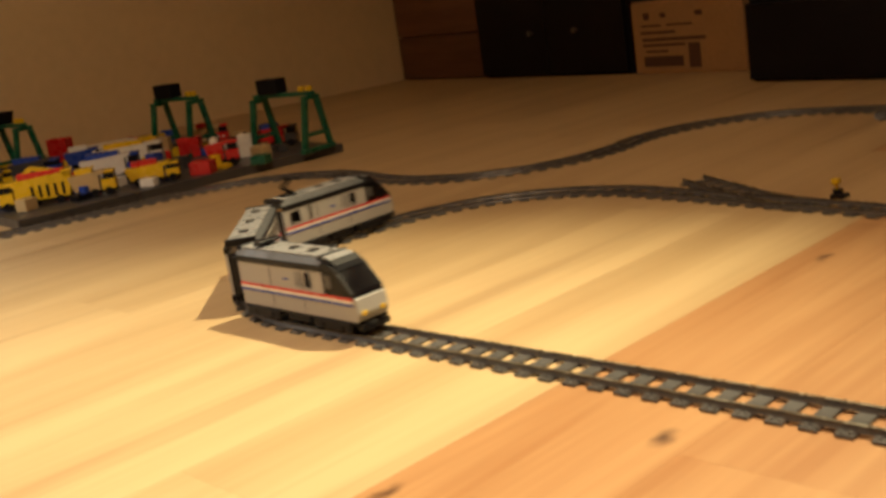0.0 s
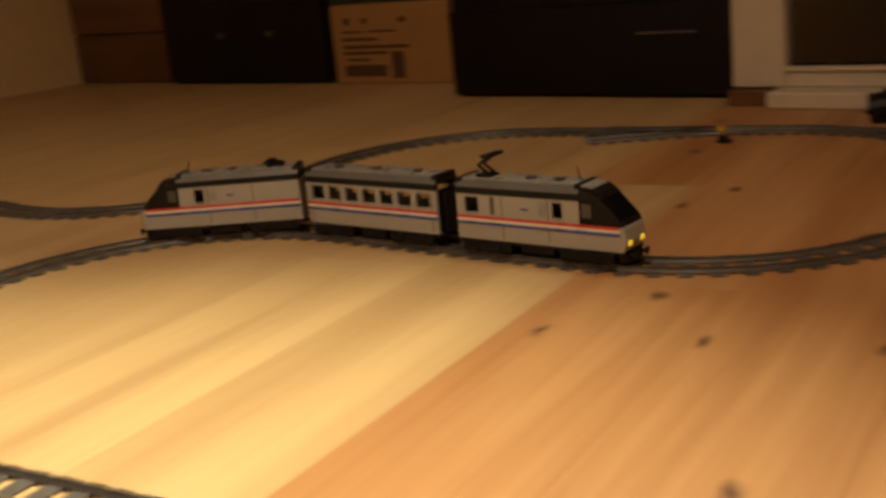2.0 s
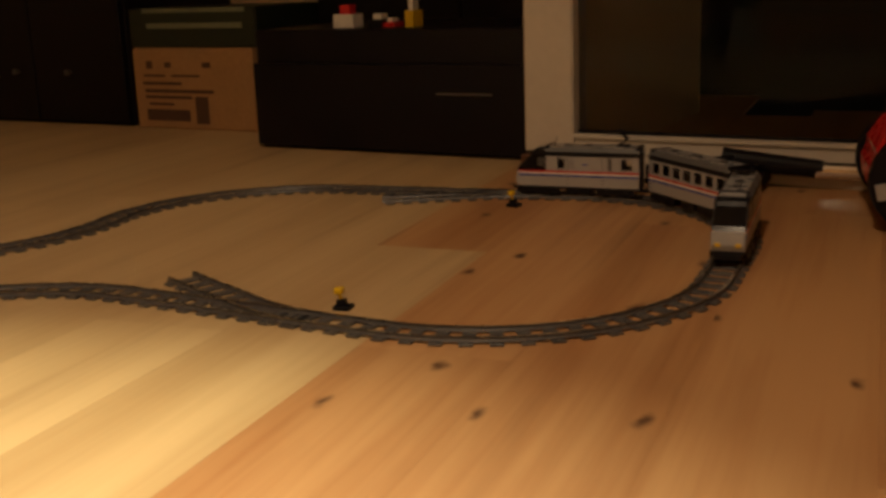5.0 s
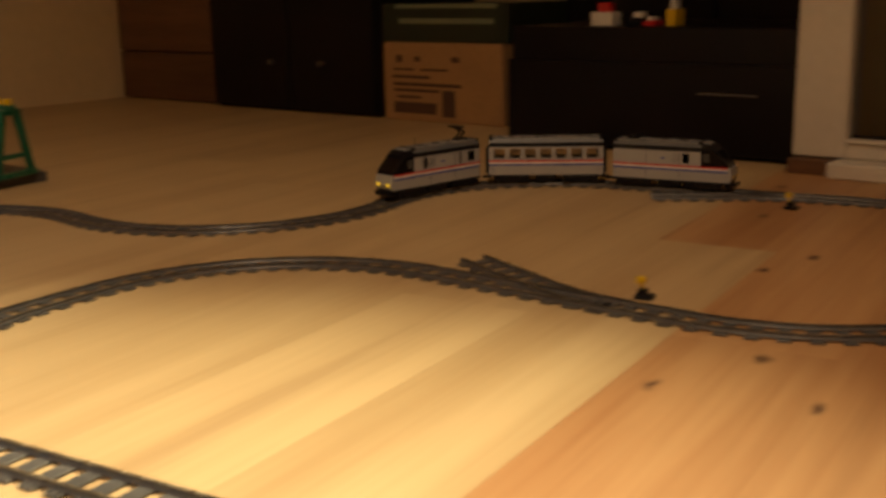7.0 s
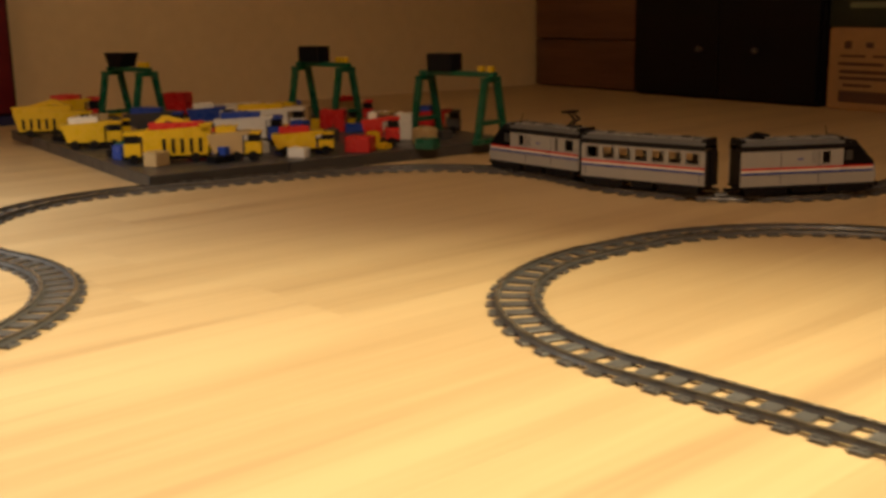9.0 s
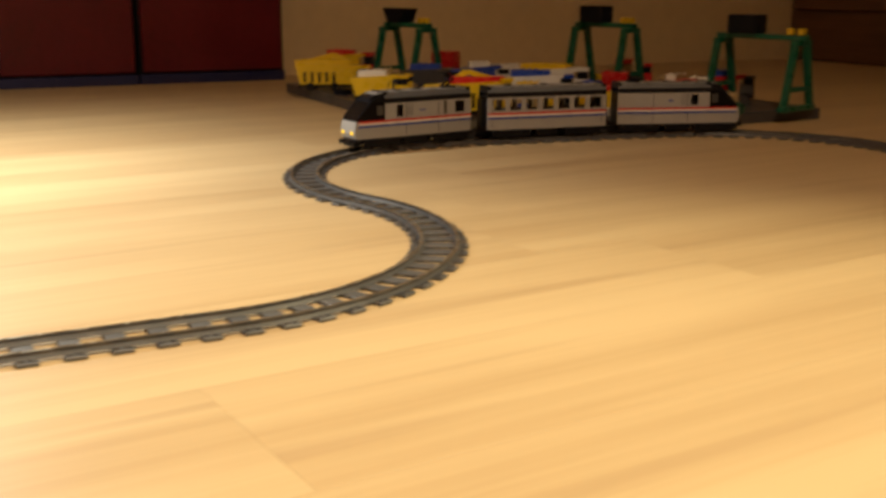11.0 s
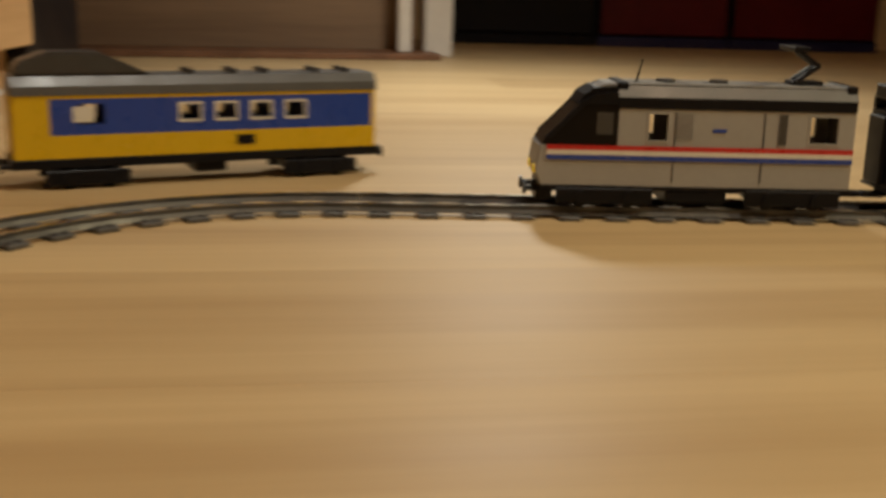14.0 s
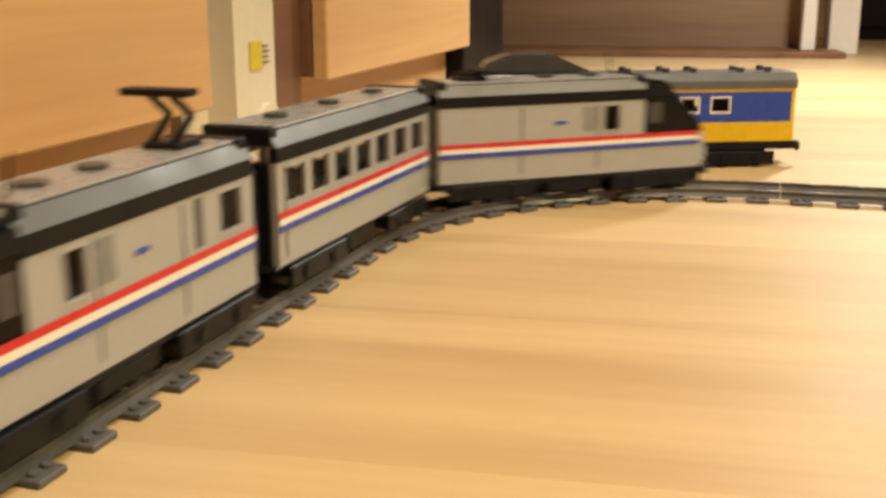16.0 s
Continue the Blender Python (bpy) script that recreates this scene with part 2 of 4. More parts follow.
def block(name, mat, parent, *dims, bevel=0.0, label=""):
    bm = bmesh.new()
    box(bm, *dims, bevel=bevel)
    return part(name, bm, mat, parent, label)


def thing(name, label, category, m=None, group="", kind=""):
    ob = tagged(new(name), label, category, group, kind)
    if m is not None:
        ob.matrix_basis = m
    return ob


def structure(name, mat, label, *dims):
    bm = bmesh.new()
    box(bm, *dims)
    return tagged(part(name, bm, mat), label, "", "", "structure")


# ---- the room ----
floor = structure("floor", BROWN, "oak laminate floor boards with knots", -3.22, 2.1, -2.65, 2.85, -0.06, -0.004)
wall_west = structure("wall_west", PLASTER, "plain beige plastered wall", -3.26, -3.12, -2.65, 2.85, 0, 2.4)
wall_north = structure("wall_north", PLASTER, "plain beige plastered wall behind the cabinets", -3.12, -0.104, 2.69, 2.85, 0, 2.4)
wall_return = structure("wall_return", PLASTER, "beige wall end beside the glazed door", -0.208, -0.104, 1.93, 2.69, 0, 2.4)
wall_door = structure("wall_door", PLASTER, "beige wall beside the glazed door", 0.68, 2.1, 1.88, 2.02, 0, 2.4)
wall_lintel = structure("wall_lintel", PLASTER, "beige wall over the glazed door", -0.208, 0.68, 1.88, 2.02, 2.05, 2.4)
wall_east = structure("wall_east", PLASTER, "plain beige plastered wall", 2.1, 2.24, -2.65, 2.85, 0, 2.4)
wall_south = structure("wall_south", PLASTER, "plain beige plastered wall behind the kitchen units", -3.12, 2.1, -2.79, -2.65, 0, 2.4)
ceiling = structure("ceiling", CEILING, "plain painted ceiling", -3.26, 2.24, -2.79, 2.85, 2.4, 2.5)
night = structure("backdrop", NIGHT, "dark night outside the glazed door", -0.7, 1.9, 3.3, 3.35, -0.1, 2.4)


def floor_boards():
    width, length, gap = 0.193, 1.44, 0.00005
    bm = bmesh.new()
    box(bm, gap, width - gap, gap, length - gap, -0.006, 0.0)
    top = [e for e in bm.edges if all(v.co.z > -0.001 for v in e.verts)]
    bmesh.ops.bevel(bm, geom=top, offset=0.0001, segments=1, affect="EDGES")
    me = mesh_of("board", bm, FLOOR)
    knotty = me.copy()
    knotty.materials[0] = FLOOR_KNOTTY
    tilt = radians(7.0)
    rnd = random.Random(4)
    for i in range(-19, 14):
        start = -3.2 + rnd.random() * 1.2 if i != -1 else 1.11 - 3 * length
        for j in range(5):
            u, v = i * width, start + j * length
            p = Vector((0.185 + u * math.cos(tilt) - v * math.sin(tilt), u * math.sin(tilt) + v * math.cos(tilt), 0.0))
            if p.x < -3.3 or p.x > 2.15 or p.y > 2.7 or p.y + length < -2.65:
                continue
            ob = part("board", knotty if i >= 0 or (i, j) == (-1, 3) else me, None, floor)
            ob.matrix_basis = Matrix.Translation(p) @ Matrix.Rotation(tilt, 4, "Z")


# ---- glazed door ----
def fx(x):
    return 1.2225 * x - 0.03


def fy(y):
    return 1.2225 * y - 0.20


def fz(z):
    return z * 1.16 if z < 1 else z


def fblock(name, mat, parent, x0, x1, y0, y1, z0, z1, bevel=0.0, label=""):
    """A block of the far furniture, from plan units to metres."""
    return block(name, mat, parent, fx(x0), fx(x1), fy(y0), fy(y1), fz(z0), fz(z1), bevel=bevel, label=label)


def glazed_door():
    d = tagged(new("door_1"), "white framed glazed patio door, dark outside", "", "", "structure")
    x0, x1, y = -0.15, 0.58, 1.66
    part_w = 0.095
    for a, b in ((x0, x0 + part_w), (x1 - part_w, x1)):
        fblock("stile", WHITE_PAINT, d, a, b, y, y + 0.07, 0.03, 2.05, bevel=0.004)
    fblock("bottom_rail", WHITE_PAINT, d, x0 + part_w, x1 - part_w, y + 0.003, y + 0.067, 0.03, 0.066, bevel=0.004)
    fblock("top_rail", WHITE_PAINT, d, x0 + part_w, x1 - part_w, y + 0.003, y + 0.067, 1.95, 2.05, bevel=0.004)
    fblock("bead", WHITE_PAINT, d, x0 + part_w, x1 - part_w, y - 0.004, y + 0.003, 0.060, 0.068, bevel=0.002)
    fblock("pane", DOOR_GLASS, d, x0 + part_w, x1 - part_w, y + 0.03, y + 0.036, 0.066, 1.95)
    fblock("door_sill", WHITE_PAINT, d, x0 + 0.08, x1, y - 0.05, y + 0.06, 0.0, 0.03, bevel=0.004)
    fblock("wooden_wedge", BROWN, d, x0, x0 + 0.075, y - 0.02, y + 0.05, 0.0, 0.028, bevel=0.003)
    fblock("seal", BLACK, d, x0 + part_w - 0.006, x1 - part_w + 0.006, y + 0.026, y + 0.03, 0.066, 0.072)


# ---- furniture along the far wall ----
def cabinet(name, label, mat, x0, x1, y0, y1, z1, split, knobs=()):
    c = thing(name, label, "cabinet", pose(0, 0, 0))
    fblock("body", mat, c, x0, x1, y0 + 0.02, y1, 0.0, z1, bevel=0.003)
    for a, b, lo, hi in split:
        fblock("front", mat, c, a + 0.003, b - 0.003, y0, y0 + 0.0185, lo, hi, bevel=0.002)
    for x, z in knobs:
        bm = bmesh.new()
        rod(bm, (fx(x), fy(y0) - 0.02, fz(z)), (fx(x), fy(y0), fz(z)), 0.01, 0.006)
        part("knob", bm, DULL_METAL, c, "small grey metal knob")
    return c


def far_furniture():
    cabinet("side_cabinet", "brown wooden cabinet in the wall corner", BROWN, -2.515, -2.03, 1.94, 2.35, 0.9, [(-2.515, -2.03, 0.005, 0.16), (-2.515, -2.03, 0.165, 0.89)])
    cabinet("black_cabinet", "black lacquered cabinet with two drawers and metal knobs", BLACK_WOOD, -2.02, -1.37, 1.91, 2.35, 0.8,
            [(-2.02, -1.695, 0.01, 0.79), (-1.695, -1.37, 0.01, 0.79)], [(-1.755, 0.145), (-1.56, 0.145)])
    cabinet("media_cabinet", "black media cabinet with a drawer", BLACK_WOOD, -0.81, -0.153, 1.715, 2.15, 0.262,
            [(-0.81, -0.153, 0.008, 0.19)])
    # black block added for the deep shade behind the media cabinet
    cabinet("wall_shade_block", "tall black block added where the wall lies in shade", BLACK_WOOD, -0.95, -0.153, 2.17, 2.35, 1.5, [(-0.95, -0.54, 0.02, 1.49), (-0.54, -0.153, 0.02, 1.49)])
    h = thing("drawer_pull", "thin grey metal drawer pull on the black cabinet", "handle")
    fblock("bar", DULL_METAL, h, -0.36, -0.24, 1.707, 1.7145, 0.129, 0.133, bevel=0.0015)
    b = thing("cardboard_box", "brown printed cardboard box, closed, on the floor", "box")
    fblock("carton", CARD, b, -1.345, -0.965, 1.915, 2.2, 0.0, 0.205, bevel=0.004)
    fblock("flap", CARD, b, -1.341, -0.969, 1.919, 2.05, 0.205, 0.209, bevel=0.001)
    for z, x0, x1, t in ((0.118, -1.315, -1.19, 0.008), (0.098, -1.31, -1.09, 0.009), (0.082, -1.31, -1.16, 0.008), (0.064, -1.30, -1.22, 0.007), (0.138, -1.31, -1.24, 0.006), (0.138, -1.22, -1.13, 0.006), (0.166, -1.30, -1.28, 0.02), (0.166, -1.24, -1.22, 0.014), (0.166, -1.12, -1.095, 0.014), (0.035, -1.31, -1.17, 0.03), (0.05, -1.15, -1.11, 0.07)):
        fblock("print", CARD_INK, b, x0, x1, 1.9142, 1.9152, z - t / 2, z + t / 2)
    g = thing("game_box", "dark green box with pale labels on the carton", "box")
    fblock("lid", GREEN_DARK, g, -1.36, -0.96, 1.93, 2.2, 0.209, 0.31, bevel=0.004)
    fblock("label", PALE_GREEN, g, -1.30, -1.0, 1.928, 1.9302, 0.258, 0.272, label="pale green label strip")
    fblock("top_label", PALE_GREEN, g, -1.31, -0.99, 1.928, 1.9302, 0.298, 0.309, label="pale green label strip")
    for i, (x, mat, w, hh) in enumerate(((-0.60, WHITE, 0.05, 0.05), (-0.52, BLACK, 0.04, 0.03), (-0.44, YELLOW, 0.02, 0.06), (-0.49, RED, 0.03, 0.02))):
        t = thing("toy_model", "small toy brick model on the black cabinet", "toy", pose(fx(x), fy(1.98), fz(0.262) - 0.0015), "toys on the black cabinet")
        fblock("base", mat, t, -w / 2, w / 2, -0.02, 0.02, 0, hh * 0.6, bevel=0.001)
        fblock("top", RED if mat is WHITE else WHITE, t, -w / 4, w / 4, -0.012, 0.012, hh * 0.6, hh, bevel=0.001)


# ---- vacuum cleaner by the door ----
WX = -0.045
VACUUM = pose(-0.09, -0.10, 0, 0, 0, 0.8) @ Matrix.Diagonal((1.24, 1.24, 1.15, 1.0))


def vacuum_cleaner():
    v = thing("vacuum_cleaner", "red vacuum cleaner with large grey wheels by the door", "vacuum cleaner", VACUUM @ pose(0.64, 1.32, 0, 0, 0, 12) @ Matrix.Diagonal((0.84, 0.84, 0.84, 1.0)))
    bm = bmesh.new()
    prism(bm, [(-0.125, 0.05), (-0.13, 0.12), (-0.09, 0.185), (-0.02, 0.225), (0.12, 0.215), (0.2, 0.14), (0.21, 0.06)], -0.075, 0.12)
    bmesh.ops.bevel(bm, geom=list(bm.edges), offset=0.018, segments=3, affect="EDGES")
    part("body", bm, RED, v)
    bm = bmesh.new()
    prism(bm, [(-0.08, 0.19), (-0.06, 0.245), (0.06, 0.25), (0.08, 0.20)], -0.04, 0.085)
    bmesh.ops.bevel(bm, geom=list(bm.edges), offset=0.01, segments=2, affect="EDGES")
    part("top_cover", bm, BLACK, v, "black plastic top cover")
    for y in (-0.095, 0.14):
        bm = bmesh.new()
        rod(bm, (WX, y - 0.014, 0.088), (WX, y + 0.014, 0.088), 0.088, sides=40)
        w = part("wheel", bm, BLACK, v, "black wheel with grey spokes")
        side = y - 0.018 if y < 0 else y + 0.018
        for k in range(6):
            a = radians(60 * k + 12)
            bm = bmesh.new()
            bar(bm, (WX + 0.02 * math.cos(a), side, 0.088 + 0.02 * math.sin(a)), (WX + 0.079 * math.cos(a), side, 0.088 + 0.079 * math.sin(a)), 0.009, 0.026)
            part("spoke", bm, GREY, w)
        bm = bmesh.new()
        rod(bm, (WX, side - 0.006, 0.088), (WX, side + 0.006, 0.088), 0.026, sides=20)
        part("hub", bm, GREY, w)
    n = thing("vacuum_nozzle", "black vacuum floor nozzle with chrome tube lying by the door", "vacuum nozzle", VACUUM)
    bm = bmesh.new()
    cross(bm, [(1.40, 0.0), (1.40, 0.025), (1.45, 0.045), (1.52, 0.04), (1.54, 0.0)], 0.19, 0.37)
    bmesh.ops.bevel(bm, geom=list(bm.edges), offset=0.012, segments=2, affect="EDGES")
    part("foot", bm, BLACK, n)
    bm = bmesh.new()
    rod(bm, (0.30, 1.47, 0.05), (0.45, 1.49, 0.035), 0.02, 0.015, 16)
    part("neck", bm, BLACK, n)
    bm = bmesh.new()
    rod(bm, (0.44, 1.488, 0.033), (0.95, 1.54, 0.03), 0.014, sides=16)
    part("tube", bm, CHROME, n, "chrome tube")
    bm = bmesh.new()
    rod(bm, (0.33, 1.43, 0.045), (0.20, 1.41, 0.02), 0.02, 0.026, 14)
    part("swivel", bm, BLACK, n)


# ---- red and black storage units at the west wall ----
def storage_units():
    for y0, y1, front in ((-1.17, -0.72, BLACK_WOOD), (-0.715, -0.34, RED_GLOSS), (-0.335, 0.09, RED_GLOSS)):
        red = front is RED_GLOSS
        s = thing("storage_unit", "black storage unit with a glossy dark red front" if red else "plain black storage unit at the wall", "cabinet", None, "storage units")
        block("body", BLACK_WOOD, s, -3.115, -2.98, y0, y1, 0.0, 0.6, bevel=0.002)
        block("front", front, s, -2.979, -2.963, y0 + 0.008, y1 - 0.008, 0.034, 0.59, bevel=0.003)
        block("plinth", BLUE_EDGE if red else BLACK_WOOD, s, -2.9795, -2.965, y0, y1, 0.0, 0.028, bevel=0.001, label="dark blue plinth strip" if red else "")


# ---- open cupboard in the corner and kitchen units ----
CUPBOARD = pose(-2.227, -1.170, 0, 0, 0, 10) @ Matrix.Diagonal((1.0, 1.0, 0.96, 1.0)) @ Matrix.Translation((2.34, 0.865, 0))


def open_cupboard():
    c = thing("open_cupboard", "open brown wooden cupboard with a dark base board", "cupboard", CUPBOARD)
    block("base_board", BROWN, c, -2.51, -2.34, -1.70, -0.865, 0.0, 0.014, bevel=0.002)
    block("back_panel", SHADED_WOOD, c, -2.519, -2.511, -1.70, -0.90, 0.014, 0.9)
    block("side_panel", BROWN, c, -2.511, -2.36, -1.70, -1.675, 0.014, 0.9, bevel=0.002)
    block("post", WHITE_PAINT, c, -2.42, -2.385, -0.955, -0.925, 0.014, 0.9, bevel=0.003)
    block("top_board", BEECH, c, -2.511, -2.34, -1.675, -0.885, 0.9, 0.93, bevel=0.003)
    p = thing("wall_pipe", "white painted pipe casing at the wall", "pipe", CUPBOARD)
    block("casing", WHITE_PAINT, p, -2.518, -2.45, -0.885, -0.82, 0.0, 2.39, bevel=0.003)


def kitchen_units():
    """Units in a row, drawn in a frame whose x runs west along the fronts."""
    base = pose(-0.359, -1.734, 0, 0, 0, 181.9) @ Matrix.Diagonal((0.98, 0.98, 0.87, 1.0))
    def unit(x0, x1, label, kick_end):
        u = thing("kitchen_unit", label, "cabinet", base, "kitchen units")
        block("carcass", BROWN, u, x0, x1, 0.02, 0.5, 0.082, 0.987)
        block("kick_board", BEECH, u, x0 + 0.002, kick_end, 0.04, 0.056, 0.006, 0.080, bevel=0.001)
        block("seal_strip", WHITE, u, x0 + 0.002, kick_end, 0.0365, 0.0398, 0.0, 0.007, label="pale seal strip along the floor")
        block("front", BEECH, u, x0 + 0.002, x1 - 0.002, 0.0, 0.019, 0.078, 0.476, bevel=0.002)
        block("upper_front", BEECH, u, x0 + 0.002, x1 - 0.002, 0.0, 0.019, 0.48, 0.985, bevel=0.002)
        return u
    unit(-1.2, 0.174, "beech kitchen unit with wide drawer fronts", 0.165)
    unit(0.442, 1.058, "beech kitchen unit beside the cream appliance", 1.05)
    w = thing("worktop", "pale beech kitchen worktop over the units", "worktop", base)
    block("slab", BEECH, w, -1.2, 1.16, -0.02, 0.55, 0.988, 1.03, bevel=0.004)
    d = thing("tall_dark_board", "black upright board beside the kitchen unit", "board", base)
    block("board", BLACK_WOOD, d, 1.062, 1.34, 0.012, 0.4, 0.0, 0.987, bevel=0.003)
    a = thing("cream_appliance", "cream plastic upright appliance with a yellow sticker", "appliance", base)
    bm = bmesh.new()
    box(bm, 0.180, 0.343, 0.0, 0.22, 0.008, 0.235)
    bmesh.ops.bevel(bm, geom=[e for e in bm.edges if (abs(e.verts[0].co.z - e.verts[1].co.z) < 0.01 and e.verts[0].co.z > 0.15) or abs(e.verts[0].co.z - e.verts[1].co.z) > 0.1], offset=0.038, segments=7, affect="EDGES")
    part("shell", bm, CREAM, a)
    block("sticker", STICKER, a, 0.248, 0.274, -0.0014, -0.0002, 0.109, 0.140, label="square yellow sticker")
    for k in range(4):
        block("sticker_print", GREEN_DARK, a, 0.274, 0.290 - 0.003 * (k % 2), -0.002, -0.0015, 0.115 + k * 0.006, 0.1165 + k * 0.006)
    bm = bmesh.new()
    rod(bm, (0.283, -0.004, 0.046), (0.283, 0.002, 0.046), 0.024, sides=28)
    part("button", bm, CREAM, a)
    block("foot", DARK_GREY, a, 0.185, 0.338, 0.02, 0.20, 0.0, 0.008)
    s = thing("brown_end_board", "dark brown upright end board of the kitchen unit", "board", base)
    block("board", BROWN, s, 0.352, 0.438, 0.03, 0.3, 0.0, 0.987, bevel=0.002)


# ---- the toy railway ----
RADIUS = 0.328
ANCHOR = (0.1, 0.69, 0.0)
BEFORE = [("C", 0.408, 0), ("B", radians(94.2) * RADIUS, -1), ("b", 0.08, 0), ("B", radians(94.2) * RADIUS, -1), ("A", 1.5, 0)]
AFTER = [("D", radians(95.1) * RADIUS, 1), ("d", 0.201, 0), ("D", radians(95.1) * RADIUS, 1), ("E", 0.481, 0), ("F", radians(96.0) * RADIUS, 1), ("G", radians(112.7) * RADIUS, -1), ("H", 0.063, 0),
         ("h", radians(89.8) * RADIUS, 1), ("I", 0.39, 0), ("J", radians(118.2) * RADIUS, 1), ("K", radians(110.0) * RADIUS, -1), ("L", 0.572, 0),
         ("M", radians(89.5) * 0.285, 1 / 0.87), ("N", 0.8, 0)]


def advance(x, y, th, length, turn):
    if turn == 0:
        return x + length * math.cos(th), y + length * math.sin(th), th
    k = turn / RADIUS
    t2 = th + k * length
    return x + (math.sin(t2) - math.sin(th)) / k, y - (math.cos(t2) - math.cos(th)) / k, t2


SEGMENTS = []
at = ANCHOR
for name, length, turn in BEFORE:
    at = advance(*at, -length, turn)
    SEGMENTS.insert(0, (at, length, turn))
at = ANCHOR
for name, length, turn in AFTER:
    SEGMENTS.append((at, length, turn))
    at = advance(*at, length, turn)
LEAD = 0.3          # the line begins this far before the zero of the train's distances


def on_line(s):
    """Place and heading at a distance along the line."""
    s += LEAD
    for start, length, turn in SEGMENTS:
        if s <= length:
            break
        s -= length
    else:
        s += length
    return advance(*start, s, turn)


def tie_mesh():
    bm = bmesh.new()
    box(bm, -0.0085, 0.0085, -0.032, 0.032, 0.0, 0.0034, bevel=0.0006)
    for y in (-0.0265, 0.0265):
        for x in (-0.004, 0.004):
            rod(bm, (x, y, 0.0034), (x, y, 0.0049), 0.0025, sides=8)
    return mesh_of("tie", bm, TRACK_GREY)


def rail_mesh(length, turn, side, radius=RADIUS):
    """One rail of a section, from the section's start, heading along x."""
    def place(u, off):
        if turn == 0:
            return u, off
        k = turn / radius
        t = k * u
        return math.sin(t) / k - off * math.sin(t), -(math.cos(t) - 1) / k + off * math.cos(t)
    steps = 1 if turn == 0 else 6
    bm = bmesh.new()
    rings = []
    for i in range(steps + 1):
        ring = []
        for dy, z in ((-0.0033, 0.003), (0.0033, 0.003), (0.0014, 0.0062), (0.002, 0.0094), (-0.002, 0.0094), (-0.0014, 0.0062)):
            x, y = place(length * i / steps, side * 0.02 + dy)
            ring.append(bm.verts.new((x, y, z)))
        rings.append(ring)
    for a, b in zip(rings, rings[1:]):
        for i in range(6):
            j = (i + 1) % 6
            f = bm.faces.new((a[i], a[j], b[j], b[i]))
            f.material_index = 1 if i == 3 else 0
    bm.faces.new(rings[0])
    bm.faces.new(rings[-1][::-1])
    bmesh.ops.recalc_face_normals(bm, faces=bm.faces)
    me = mesh_of("rail", bm, TRACK_GREY)
    me.materials.append(RAIL_METAL)
    return me


TIE = None


def lay(start, length, turn, cache, label="dark grey toy railway track section with metal rails"):
    """Sections of about 0.128 m, each a thing with two rails and its ties."""
    n = max(1, round(length / 0.128))
    step = length / n
    key = (round(step, 5), turn)
    if key not in cache:
        cache[key] = [rail_mesh(step - 0.0004, turn, side) for side in (-1, 1)]
    for i in range(n):
        x, y, th = advance(*start, step * i, turn)
        sec = thing("track_section", label, "toy track", Matrix.Translation((x, y, 0)) @ Matrix.Rotation(th, 4, "Z"), "railway track")
        for me in cache[key]:
            part("rail", me, None, sec)
        m = max(1, round(step / 0.033))
        for j in range(m):
            u = (j + 0.5) * step / m
            lx, ly, lt = advance(0, 0, 0, u, turn)
            t = part("tie", TIE, None, sec)
            t.matrix_basis = Matrix.Translation((lx, ly, 0)) @ Matrix.Rotation(lt, 4, "Z")


def switch_lever(x, y, deg):
    s = thing("switch_lever", "black switch stand with a yellow handle beside the track", "toy switch", pose(x, y, 0, 0, 0, deg), "switch levers")
    block("stand", BLACK, s, -0.012, 0.012, -0.010, 0.010, 0.0, 0.0064, bevel=0.001)
    block("housing", BLACK, s, -0.008, 0.004, -0.006, 0.006, 0.0064, 0.014, bevel=0.001)
    bm = bmesh.new()
    rod(bm, (-0.003, 0, 0.014), (-0.005, 0, 0.021), 0.0025, sides=10)
    box(bm, -0.011, 0.001, -0.006, 0.006, 0.021, 0.030, 0.0015)
    part("handle", bm, YELLOW, s, "yellow plastic handle")


def railway():
    global TIE
    TIE = tie_mesh()
    cache = {}
    for start, length, turn in SEGMENTS:
        lay(start, length, turn, cache)
    # the two switches: legs that leave the line and end on the floor
    a = (0.005, 0.69, math.pi)
    lay(a, 0.126, -1, cache, "dark grey toy railway switch leg ending on the floor")
    b = advance(*a, 0.126, -1)
    lay(b, 0.20, 0, cache, "dark grey toy railway switch leg ending on the floor")
    start, length, turn = SEGMENTS[8]
    a = advance(*start, (start[0] + 0.04) / -math.cos(start[2]), 0)
    lay(a, 0.126, 1, cache, "dark grey toy railway switch leg ending on the floor")
    b = advance(*a, 0.126, 1)
    lay(b, 0.19, 0, cache, "dark grey toy railway switch leg ending on the floor")
    switch_lever(0.007, 0.756, 10)
    switch_lever(-0.055, 1.428, 0)


# ---- the train ----
HALF = 0.024        # half the width of a car
CAR = 0.118         # half the length of a car
LONG = 1.02


def holed_side(bm, x0, x1, z0, z1, y0, y1, holes):
    """A side wall with rectangular window holes (x0, x1, z0, z1)."""
    xs = sorted({x0, x1, *(h[0] for h in holes), *(h[1] for h in holes)})
    for a, b in zip(xs, xs[1:]):
        here = [h for h in holes if h[0] <= a + 1e-6 and h[1] >= b - 1e-6]
        if here:
            box(bm, a, b, y0, y1, z0, here[0][2])
            box(bm, a, b, y0, y1, here[0][3], z1)
        else:
            box(bm, a, b, y0, y1, z0, z1)
    bmesh.ops.remove_doubles(bm, verts=list(bm.verts), dist=1e-6)


